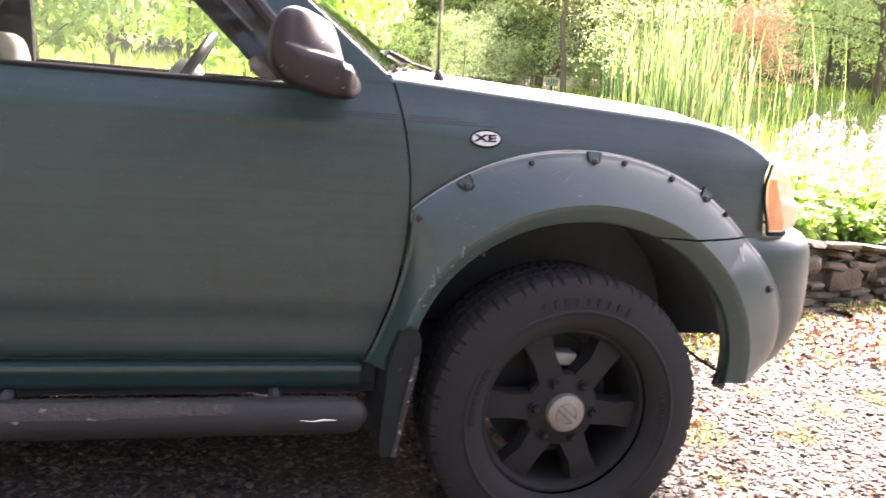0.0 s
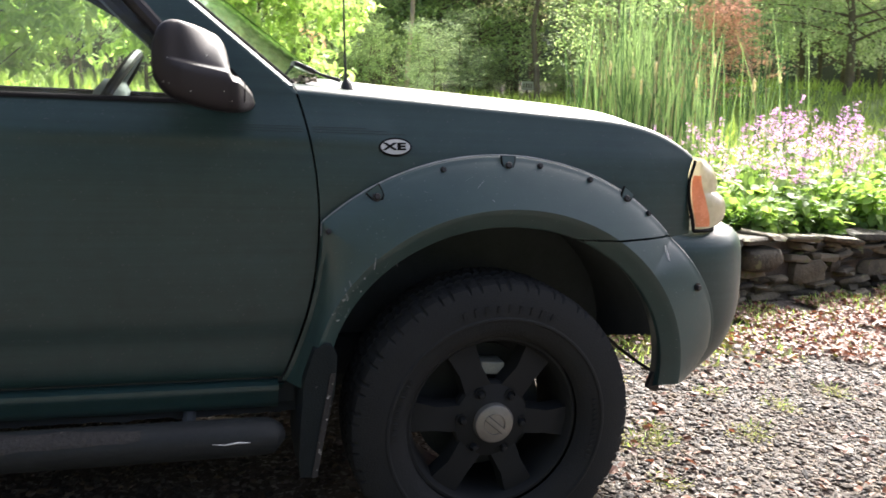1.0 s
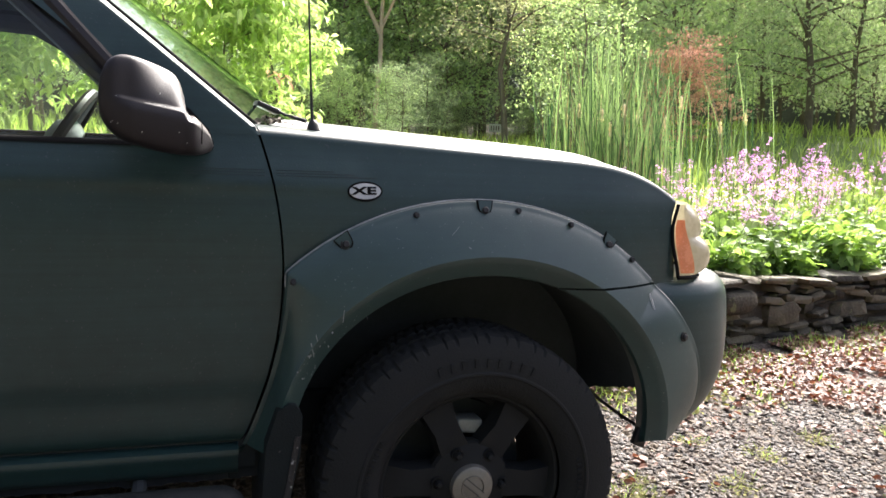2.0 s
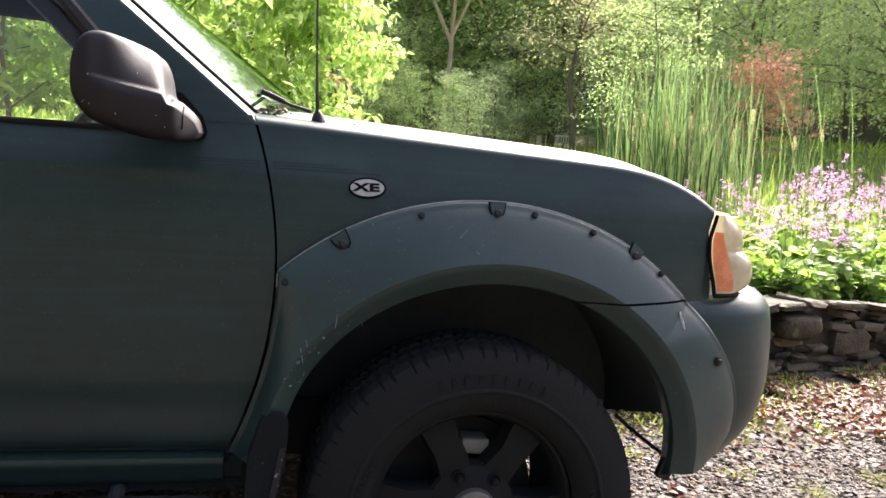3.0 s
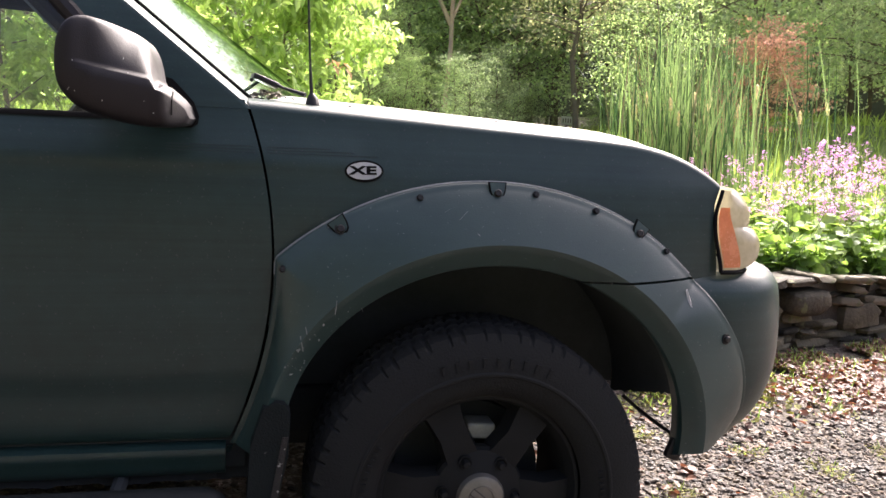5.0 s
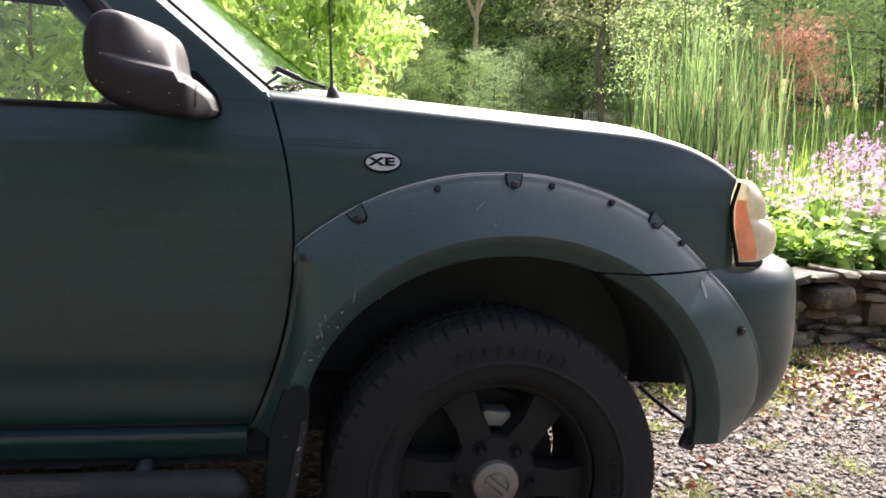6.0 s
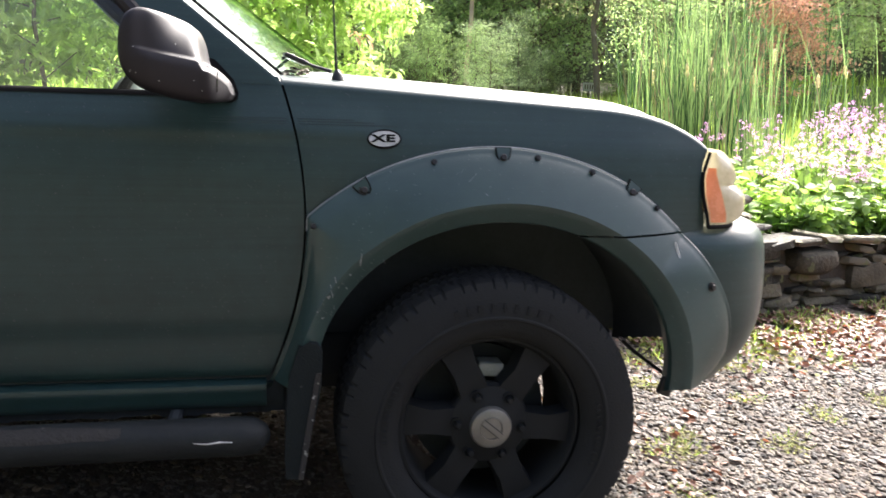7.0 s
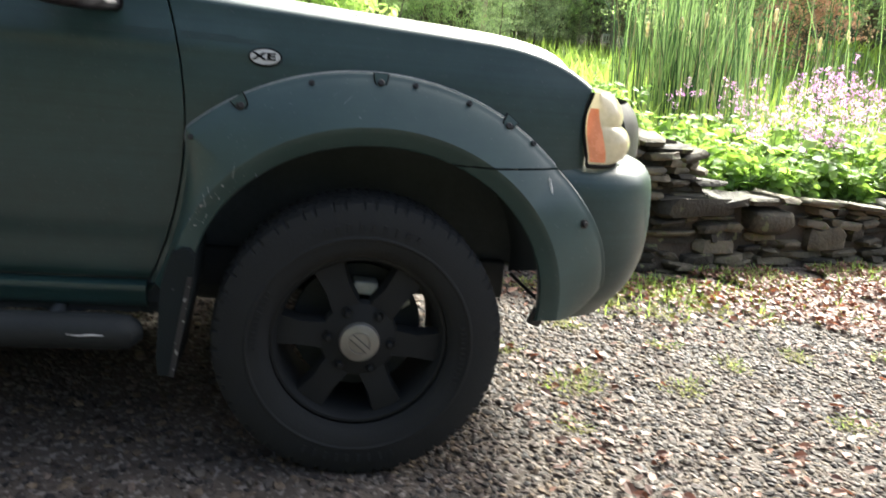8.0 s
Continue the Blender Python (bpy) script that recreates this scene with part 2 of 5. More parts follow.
def box(x0, x1, y0, y1, z0, z1, bevel=0.0):
    """A block with chamfered edges."""
    bm = bmesh.new()
    bmesh.ops.create_cube(bm, size=1.0, matrix=Matrix.Translation(((x0 + x1) / 2, (y0 + y1) / 2, (z0 + z1) / 2)) @ Matrix.Diagonal((x1 - x0, y1 - y0, z1 - z0, 1)))
    if bevel:
        bmesh.ops.bevel(bm, geom=bm.edges[:], offset=bevel, segments=3, affect="EDGES", profile=0.5)
    out = [tuple(v.co) for v in bm.verts], [tuple(v.index for v in f.verts) for f in bm.faces]
    bm.free()
    return out


def curve(x, table):
    """The value at x on a smooth line through the pairs of the table."""
    xs, ys = zip(*table)
    if x <= xs[0]:
        return ys[0]
    for a in range(len(xs) - 1):
        if x <= xs[a + 1]:
            h, t = xs[a + 1] - xs[a], (x - xs[a]) / (xs[a + 1] - xs[a])
            d = lambda k: (ys[min(k + 1, len(ys) - 1)] - ys[max(k - 1, 0)]) / (xs[min(k + 1, len(xs) - 1)] - xs[max(k - 1, 0)])
            return (2 * t**3 - 3 * t**2 + 1) * ys[a] + (t**3 - 2 * t**2 + t) * h * d(a) + (3 * t**2 - 2 * t**3) * ys[a + 1] + (t**3 - t**2) * h * d(a + 1)
    return ys[-1]


def smooth01(t):
    t = min(1.0, max(0.0, t))
    return t * t * (3 - 2 * t)


# ---------- the lie of the land ----------
def wall_line(x):
    """y of the foot of the retaining wall's face."""
    d = x - 1.75
    return 2.13 + (0.31 * d - 0.02 * max(0.0, x - 2.4) ** 2 if d > 0 else 0.31 * d * math.exp(d / 0.5) + 0.25 * (1 - math.exp(d / 0.9)))


def wall_top(x):
    """Height of the wall: stepped down where it passes the truck's nose."""
    return 0.43 + 0.37 * smooth01((2.22 - x) / 0.42) - 0.03 * smooth01((x - 2.5) / 1.0)


def land(x, y):
    z = 0.012 * noise.noise((x * 0.9, y * 0.9, 0.3)) + 0.006 * noise.noise((x * 3.1, y * 3.1, 2.0))
    wx = min(max(x, -2.0), 6.0)
    behind = y - wall_line(wx) - 0.10
    if behind > 0:
        far = max(0.0, behind - 0.2)
        bed = wall_top(wx) - 0.07 + 0.05 * noise.noise((x * 0.6, y * 0.6, 5.0)) * min(1.0, far)
        rise = 1.12 * (1 - math.exp(-far / 13.0))
        keep = smooth01(far / 6.0)
        z += 0.75 * smooth01((x - 8) / 5) * smooth01((y - 9) / 6)
        z += smooth01(behind / 0.12) * (bed * (1 - keep) + 0.38 * keep + rise)
    return z


def axis_steps(low, high, step, far):
    out = list(np.arange(low, high + step / 2, step))
    s, a, b = step, low, high
    while b < far:
        s *= 1.22
        a, b = a - s, b + s
        out = [a, *out, b]
    return out


gx, gy = axis_steps(-3.0, 6.0, 0.07, 900.0), axis_steps(-6.4, 5.5, 0.07, 900.0)
DIRT = material("drive_dirt", (0.0450, 0.0369, 0.0288), (0.1125, 0.0918, 0.0720), 6, 0.9, 0, 1.0, 90, fleck=(0.21, 0.185, 0.16), fleck_amount=0.62, fleck_scale=42)
SOIL = material("bed_soil", (0.035, 0.028, 0.02), (0.08, 0.065, 0.045), 6, 0.95, 0, 0.8, 60)
TURF = material("meadow_turf", (0.09, 0.14, 0.035), (0.19, 0.26, 0.075), 2.5, 0.9, 0, 0.8, 40)
ground = new("ground", mesh_of("ground", [(x, y, land(x, y)) for x in gx for y in gy],
             [(i * len(gy) + j, (i + 1) * len(gy) + j, (i + 1) * len(gy) + j + 1, i * len(gy) + j + 1) for i in range(len(gx) - 1) for j in range(len(gy) - 1)], DIRT, 60))
ground.data.materials.append(SOIL)
ground.data.materials.append(TURF)
for poly in ground.data.polygons:
    c = poly.center
    edge = c.y - wall_line(min(max(c.x, -2.0), 6.0))
    wooded = math.hypot(c.x, c.y) > 18.5 + 3 * noise.noise((c.x * 0.2, c.y * 0.2, 0)) + (7 if c.x > 0.62 * c.y else 0)
    # Unseen ground past the drive's near edge goes dark to dim the door's reflection.
    drive_side = edge < 0.1 and c.y > -7.5 + 0.3 * noise.noise((c.x * 0.8, 0, 0))
    poly.material_index = 0 if drive_side else (1 if 0.1 <= edge < 1.8 or wooded or edge < 0.1 else 2)
tagged(ground, "gravel drive, planted bed and rough meadow rising to the woods", "ground", kind="structure")

# ---------- the truck ----------
WIDE = 1.80                     # the far side mirrors the near one about y = WIDE / 2
truck = thing("pickup_truck", "dull dark green-grey pickup truck with wide wheel-arch flares, parked on gravel", "truck")


def door_edge(z):
    """x of the gap between door and front wing."""
    return -0.45 - 0.56 * (z - 0.88) ** 2


SIDE = ((0.43, 0.135), (0.47, 0.10), (0.52, 0.082), (0.60, 0.074), (0.66, 0.063), (0.80, 0.059), (0.95, 0.062), (1.05, 0.074), (1.10, 0.086), (1.16, 0.102), (1.30, 0.133), (1.45, 0.18), (1.66, 0.29))


def side(x, z):
    """y of the near side's skin."""
    y = curve(z, SIDE) + 0.45 * max(0.0, x - 0.3) ** 2
    return y - 0.0045 * min(1.0, max(0.0, (z - 1.058) / 0.020)) * smooth01((-0.26 - x) / 0.06) * smooth01((1.17 - z) / 0.09)


def shoulder(x):
    """Height of the wing's shoulder."""
    return 1.2 - 0.055 * (x + 0.5) - 1.75 * max(0.0, x - 0.22) ** 3


def nose(y):
    """x of the bonnet's front edge."""
    t = min(1.0, max(0.0, (min(y, WIDE - y) - 0.205) / 0.7))
    return 0.585 + 0.14 * (1 - (1 - t) ** 2.2)


def lamp_edge(z):
    """x at which the wing ends against the headlamp."""
    return 0.547 + 0.020 * smooth01((z - 0.985) / 0.085) + 0.016 * smooth01((0.97 - z) / 0.11)


def wing_section(x, v):
    """From the sill up over the shoulder; v up to 1."""
    top, z0 = shoulder(x), 0.44
    if v < 0.8:
        z = z0 + (top - 0.018 - z0) * v / 0.8
        return side(x, z), z
    y0 = side(x, top - 0.018)
    if v < 0.93:
        a = (v - 0.8) / 0.13 * radians(80)
        return y0 + 0.030 * (1 - math.cos(a)), top - 0.018 + 0.020 * math.sin(a)
    t, a = (v - 0.93) / 0.07, radians(80)
    return y0 + 0.030 * (1 - math.cos(a)) + 0.077 * t, top - 0.018 + 0.020 * math.sin(a) + 0.008 * t


def wing_point(u, v):
    y, z = wing_section(-0.45 + 1.03 * u, v)
    x0, x1 = door_edge(min(z, 1.2)) + 0.0025, lamp_edge(z)
    x = x0 + (x1 - x0) * u
    y, z = wing_section(x, v)
    return x, y, z


def outside_arch(c):
    return ((c[0] - 0.01) / 0.54) ** 2 + ((c[2] - 0.5) / 0.47) ** 2 > 1 and not (c[2] < 0.84 and c[0] > 0)


wing = grid(wing_point, 90, 70, keep=outside_arch)
for g in (wing, mirrored(wing)):
    part("front_wing", thick(g, 0.012 if g is wing else -0.012), PAINT, truck, smooth=40)


def bonnet_point(u, v):
    y = 0.205 + (WIDE - 0.41) * v
    w = min(y, WIDE - y)
    xe = -0.45 + 1.03 * u
    x = -0.45 + (nose(y) + 0.45 - 0.004) * u - 0.05 * (1 - u) * math.sin(math.pi * v)
    y0 = side(xe, shoulder(xe) - 0.034) + 0.106
    t = min(1.0, (w - 0.205) / 0.7)
    z = shoulder(xe) + 0.008 + 0.030 * math.sin(t * math.pi / 2) * (1 - 0.55 * u) + 0.008 * smooth01((w - 0.36) / 0.08)
    return x, y + (y0 - 0.2) * (1 - t) * (1 if y < WIDE / 2 else -1), z - 0.06 * (max(0, u - 0.88) / 0.12) ** 2


def raise_z(geometry, d):
    return [(x, y, z + d) for x, y, z in geometry[0]], [tuple(reversed(f)) for f in geometry[1]]


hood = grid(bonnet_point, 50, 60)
part("bonnet", joined(hood, raise_z(hood, -0.02)), BONNET, truck, "bonnet, its paler paint standing in for reflected sky", smooth=40)


# flares
def arch(cx, rx, rz, a):
    return cx + rx * math.cos(a), 0.5 + rz * math.sin(a)


def bumper_swell(z):
    """How far the bumper reaches out at a height, of its fullest."""
    return curve(z, ((0.425, 0.72), (0.455, 0.79), (0.49, 0.87), (0.54, 0.94), (0.61, 0.99), (0.69, 1.0), (0.78, 0.985), (0.82, 0.965), (0.84, 0.935), (0.855, 0.89), (0.863, 0.83)))


def bumper_side(x, z):
    """y of the bumper's near side."""
    s = bumper_swell(z)
    c = min(1.0, max(0.0, (x - 0.50) / (0.364 * s + 0.03))) ** (1 / 0.62)
    return WIDE / 2 - (WIDE / 2 - 0.052) * (1 - (1 - s) * 0.34) * (1 - c * c) ** 0.275


def flare_point(a, t):
    """a: radians round the arch from the front; t from the outer edge to the lip and in behind it."""
    (xo, zo), (xc, zc), (xl, zl) = arch(0.0, 0.625 + 0.037 * smooth01((0.85 - a) / 0.6), 0.557, a), arch(0.02, 0.49, 0.43, a), arch(0.02, 0.445, 0.38, a)
    xo = max(xo, door_edge(zo) + 0.004)
    proud = (1 - 0.62 * smooth01((0.62 - a) / 0.4)) * (1 - 0.85 * smooth01((a - 2.45) / 0.4))
    yo = side(xo, zo)
    if zo < 0.856 and xo > 0.3:
        yo = min(yo, bumper_side(xo, zo))
    if t < 0.07:
        x, y, z = xo, yo - 0.016 * proud * (t / 0.07), zo
    elif t < 0.18:
        b = (t - 0.07) / 0.11 * math.pi / 2
        d = 0.011 * (1 - math.cos(b))
        x, y, z = xo - d * math.cos(a), yo - (0.016 + 0.010 * math.sin(b)) * proud, zo - d * math.sin(a)
    else:
        xo, zo = xo - 0.011 * math.cos(a), zo - 0.011 * math.sin(a)
        if t < 0.7:
            s = (t - 0.18) / 0.52
            w = s**0.8
            x, y, z = xo + (xc - xo) * s, (yo - 0.026 * proud) * (1 - w) - 0.014 * w, zo + (zc - zo) * s
        elif t < 0.88:
            s = (t - 0.7) / 0.18
            x, y, z = xc + (xl - xc) * s, -0.014 + 0.034 * s, zc + (zl - zc) * s
        else:
            s = (t - 0.88) / 0.12
            x, y, z = xl + 0.012 * s * math.cos(a), 0.020 + 0.06 * s, zl + 0.012 * s * math.sin(a)
    if a < 0.5:
        z = max(z, 0.437 + 4.5 * max(0.0, x - 0.5) ** 2 + 0.42 * (0.05 - y))
    return x, y, z


SEAM = 0.857          # height at which bumper and wing divide the flare
upper = grid(lambda u, v: flare_point(-0.19 + (math.radians(181) + 0.19) * u, v), 260, 30)


def level_seam(geometry, top):
    """The part above or below the level seam between wing and bumper."""
    verts, faces = geometry
    right = [f for f in faces if sum(verts[k][0] for k in f) > 0.4]
    bm = bmesh.new()
    made = [bm.verts.new(v) for v in verts]
    for f in right:
        bm.faces.new([made[k] for k in f])
    bmesh.ops.bisect_plane(bm, geom=bm.verts[:] + bm.edges[:] + bm.faces[:], plane_co=(0.5, 0, SEAM + (0.0025 if top else -0.0025)), plane_no=(-0.02, 0, 1), clear_inner=top, clear_outer=not top)
    bm.verts.index_update()
    own = [tuple(v.co) for v in bm.verts], [tuple(v.index for v in f.verts) for f in bm.faces]
    bm.free()
    return joined(own, (verts, [f for f in faces if sum(verts[k][0] for k in f) <= 0.4])) if top else own


for g in (level_seam(upper, True), mirrored(level_seam(upper, True))):
    upper_flare = part("wing_flare", g, FLARE, truck, "wide bolted plastic wheel-arch flare, scratched", smooth=30)
for g in (level_seam(upper, False), mirrored(level_seam(upper, False))):
    part("bumper_flare", g, FLARE, truck, "flare at the bumper's end with a pale scratch", smooth=25)


def flare_y(x, z):
    """y of the flare's face at a place between outer edge and crease."""
    best = min(((flare_point(math.pi * k / 120, t / 40), k) for k in range(-6, 122) for t in range(4, 29)), key=lambda p: (p[0][0] - x) ** 2 + (p[0][2] - z) ** 2)
    return best[0][1]


bolt_mesh = mesh_of("bolt", *joined(lathe([(0.0, -0.006), (0.0055, -0.006), (0.0062, -0.004), (0.0062, 0.004)], 6), lathe([(0.0062, -0.001), (0.0074, -0.001), (0.0074, 0.004)], 12)), BLACK, 30)
big_bolt_mesh = mesh_of("bolt", *joined(lathe([(0.0, -0.007), (0.006, -0.007), (0.0085, -0.004), (0.0085, 0.003)], 12), lathe([(0.0085, 0.0), (0.0125, 0.0), (0.0125, 0.004)], 14)), BLACK, 30)
pocket_mesh = mesh_of("bolt_pocket", *thick(([(-0.020, 0, 0.020), (-0.017, 0, 0.0), (-0.013, 0, -0.011), (-0.005, 0, -0.017), (0.005, 0, -0.017), (0.013, 0, -0.011), (0.017, 0, 0.0), (0.020, 0, 0.020)], [tuple(range(8))]), 0.004), SEAL, 30)
floor_mesh = mesh_of("pocket_floor", [v[:] for v in [w.co for w in pocket_mesh.vertices]], [tuple(p.vertices) for p in pocket_mesh.polygons], FLARE, 30)
for x, z, big, lean in ((-0.319, 0.955, 1, -38), (-0.157, 1.021, 0, 0), (0.008, 1.035, 1, 0), (0.093, 1.035, 0, 0), (0.230, 1.004, 0, 0), (0.335, 0.957, 1, 36), (0.406, 0.918, 0, 0), (-0.432, 0.872, 0, 0)):
    y = flare_y(x, z)
    if big:
        pocket = part("bolt_pocket", pocket_mesh, SEAL, truck, "moulded bolt pocket with a dark rim", at=pose(x, y - 0.0015, z + 0.004, -14, lean, 0))
        part("pocket_floor", floor_mesh, FLARE, pocket, at=pose(0, -0.0016, 0.0016) @ Matrix.Diagonal((0.84, 1, 0.84, 1)))
    part("bolt", big_bolt_mesh if big else bolt_mesh, BLACK, truck, "black flare bolt", at=pose(x, y - 0.003, z, -14, 0, 0))
part("bolt", big_bolt_mesh, BLACK, truck, "black flare bolt", at=pose(0.564, flare_y(0.564, 0.72) - 0.003, 0.72, 0, 0, 20))
# The bead's pale colour stands in for sky caught on the rounded edge.
bead = tube([flare_point(math.radians(41 + 99 * k / 60), 0.06) for k in range(61)], 0.0028, 8)
for g in (bead, mirrored(bead)):
    part("flare_bead", g, BEAD, truck, "bead along the flare's edge, its sky highlight painted pale")
for x0, z0, x1, z1 in ((-0.326, 0.816, -0.329, 0.789), (-0.396, 0.744, -0.39, 0.715), (-0.277, 0.802, -0.274, 0.795), (-0.108, 0.995, -0.087, 1.007), (-0.079, 0.979, -0.06, 0.998), (-0.323, 0.954, -0.319, 0.949), (-0.042, 0.954, -0.037, 0.95), (-0.386, 0.762, -0.383, 0.749)):
    w = 0.0007
    part("flare_scratch", ([(x, flare_y(x, z) - 0.0022, z) for x, z in ((x0 - w, z0), (x0 + w, z0 + w), (x1 + w, z1), (x1 - w, z1 - w))], [(0, 1, 2, 3)]), BEAD, truck, "short pale scratch", smooth=0)
# stone chips thrown up on the flare's rear foot
chip_rng = random.Random(17)
chips = []
for k in range(34):
    z = 0.65 + 0.16 * chip_rng.random() ** 1.4
    x = 0.02 - 0.445 * math.sqrt(1 - ((z - 0.5) / 0.38) ** 2) - 0.020 - 0.040 * chip_rng.random()
    r = 0.0007 + 0.0016 * chip_rng.random() ** 2
    y = flare_y(x, z) - 0.0015
    chips.append(([(x + r * chip_rng.uniform(0.6, 1.3) * math.cos(a), y, z + r * chip_rng.uniform(0.6, 1.6) * math.sin(a)) for a in (0.2, 1.4, 2.6, 3.9, 5.2)], [(0, 1, 2, 3, 4)]))
part("stone_chips", joined(*chips), BEAD, truck, "small pale stone chips", smooth=0, kind="stuff")
scratch = [(0.452, 0.834), (0.457, 0.836), (0.464, 0.810), (0.464, 0.796), (0.460, 0.800), (0.456, 0.816)]
part("paint_scratch", ([(x, flare_y(x, z) - 0.0025, z) for x, z in scratch], [tuple(range(6))]), PLATE, truck, "pale scratch", smooth=0)


# doors and cab
def door_point(u, v):
    z = 0.498 + (1.158 - 0.498) * v
    x1 = door_edge(z + 0.045 * smooth01((v - 0.9) / 0.1)) - 0.0025
    x = -1.95 + (x1 + 1.95) * u
    z += 0.045 * smooth01((v - 0.9) / 0.1) * smooth01((x + 0.70) / 0.10)
    dent = 0.006 * noise.noise((x * 2.3, z * 2.6, 1.0)) - 0.003 * math.exp(-((x + 0.83) / 0.10) ** 2 - ((z - 0.80) / 0.07) ** 2)
    return x, side(x, z) + 0.010 * (1 - smooth01(v / 0.02)) + dent * math.sin(math.pi * v) * smooth01((x1 - x) / 0.1), z


door_skin = grid(door_point, 60, 60)
for g, s in ((door_skin, 1), (mirrored(door_skin), -1)):
    door = part("door", thick(g, 0.02 * s), PAINT, truck, "dull green-grey door with a soft dent", smooth=40)
    seal = grid(lambda u, v: (-1.95 + 1.27 * u, side(-1, 1.158) + 0.010 + 0.015 * math.cos(math.pi * v), 1.152 + 0.012 * math.sin(math.pi * v)), 20, 8)
    part("window_seal", seal if s > 0 else mirrored(seal), SEAL, door, "black rubber window seal")
    front = lambda z: -0.675 - (z - 1.16) * 0.92
    pane = grid(lambda u, v: ((lambda z: (-1.62 + (front(z) + 1.62) * u, side(0, z) + 0.012, z))(1.155 + 0.390 * v)), 6, 8)
    glass = part("window_pane", thick(pane if s > 0 else mirrored(pane), 0.004 * s), GLASS, door, "clear green-tinted side window")
    glass.visible_shadow = False
    frame_bar = tube([(front(z) + 0.012, side(0, z) + 0.012, z) for z in (1.15, 1.25, 1.35, 1.44, 1.50, 1.528)] + [(-1.12, side(0, 1.54) + 0.012, 1.543), (-1.25, side(0, 1.55) + 0.012, 1.55), (-1.62, side(0, 1.55) + 0.012, 1.55)], 0.020, 10)
    part("window_frame", frame_bar if s > 0 else mirrored(frame_bar), MIRROR_PLASTIC, door, "black window frame")
    sail = ([(front(1.16) + 0.005, side(0, 1.16) + 0.004, 1.155), (door_edge(1.19) - 0.07, side(0, 1.18) + 0.004, 1.165), (front(1.33) + 0.03, side(0, 1.33) + 0.004, 1.345), (front(1.33), side(0, 1.33) + 0.004, 1.33)], [(0, 1, 2, 3)])
    part("sail_panel", thick(sail if s > 0 else mirrored(sail), 0.01 * s), BLACK, door, "black mirror mounting panel")
    rail = grid(lambda u, v: ((lambda z: (-2.05 + (0.99 - (z - 1.56) * 0.8) * u, side(0, z) + 0.004, z))(1.55 + 0.095 * v)), 12, 6)
    part("roof_rail", thick(rail if s > 0 else mirrored(rail), 0.04 * s), PAINT, truck)
    pillar = grid(lambda u, v: ((lambda z: (-0.498 - (z - 1.203) * 1.24 - 0.15 * (1 - v) - 0.03 * u * (1 - v), side(0, z) + 0.10 * max(0.0, (v - 0.86) / 0.14) ** 1.5 - 0.001, z))(1.185 + 0.445 * u)), 24, 24)
    part("windscreen_pillar", thick(pillar if s > 0 else mirrored(pillar), 0.03 * s), PAINT, truck, smooth=40)
    rocker = grid(lambda u, v: (-1.95 + 1.41 * u, curve(v, ((0, 0.125), (0.12, 0.092), (0.5, 0.080), (0.88, 0.076), (1, 0.10))), 0.414 + 0.077 * v), 10, 10)
    part("rocker_panel", thick(rocker if s > 0 else mirrored(rocker), 0.02 * s), PAINT, truck)
    rear_door = grid(lambda u, v: ((lambda z: (-2.05 + 0.09 * u, side(-1, z), z))(0.49 + 1.15 * v)), 4, 30)
    part("cab_corner", thick(rear_door if s > 0 else mirrored(rear_door), 0.03 * s), PAINT, truck)
    pillar_b = grid(lambda u, v: ((lambda z: (-1.97 + 0.36 * u, side(-1, z) + 0.006, z))(1.15 + 0.48 * v)), 4, 12)
    part("door_pillar", thick(pillar_b if s > 0 else mirrored(pillar_b), 0.05 * s), SEAL, truck)
    tub = grid(lambda u, v: (-3.75 + 1.66 * u, side(-1, 0.5 + 0.62 * v), 0.5 + 0.62 * v), 30, 20, keep=lambda c: ((c[0] + 2.72) / 0.45) ** 2 + ((c[2] - 0.45) / 0.42) ** 2 > 1)
    part("bed_side", thick(tub if s > 0 else mirrored(tub), 0.05 * s), PAINT, truck)
roof = grid(lambda u, v: (-2.05 + 1.03 * u, 0.31 + (WIDE - 0.62) * v, 1.63 + 0.05 * math.sin(math.pi * v) ** 0.5 * math.sin(math.pi * (0.12 + 0.8 * u)) ** 0.5), 16, 20)
part("roof", joined(roof, raise_z(roof, -0.03)), PAINT, truck)
screen = grid(lambda u, v: ((lambda z: (-0.500 - (z - 1.21) * 1.24 + 0.16 * math.sin(math.pi * v) * (1 - 0.4 * u), side(0, z) + 0.104 + (WIDE - 2 * side(0, z) - 0.208) * v, z + 0.02 * math.sin(math.pi * v)))(1.205 + 0.43 * u)), 30, 40)
windscreen = part("windscreen", joined(screen, raise_z(screen, -0.005)), SCREEN_GLASS, truck, "sloping green-tinted windscreen")
windscreen.visible_shadow = False
part("screen_seal", tube([screen[0][k * 40] for k in range(30)], 0.0035, 6), SEAL, truck)
back = grid(lambda u, v: (-2.05, side(0, 0.5 + 1.13 * v) + (WIDE - 2 * side(0, 0.5 + 1.13 * v)) * u, 0.5 + 1.13 * v), 12, 24, keep=lambda c: not (1.15 < c[2] < 1.55 and 0.35 < c[1] < 1.45))
part("cab_back", back, PAINT, truck)
part("tailgate", box(-3.78, -3.74, 0.06, WIDE - 0.06, 0.5, 1.1, 0.01), PAINT, truck)
part("bed_floor", box(-3.74, -2.06, 0.1, WIDE - 0.1, 0.62, 0.66), UNDERBODY, truck)
part("cab_floor", box(-2.05, -0.55, 0.12, WIDE - 0.12, 0.44, 0.48), UNDERBODY, truck)
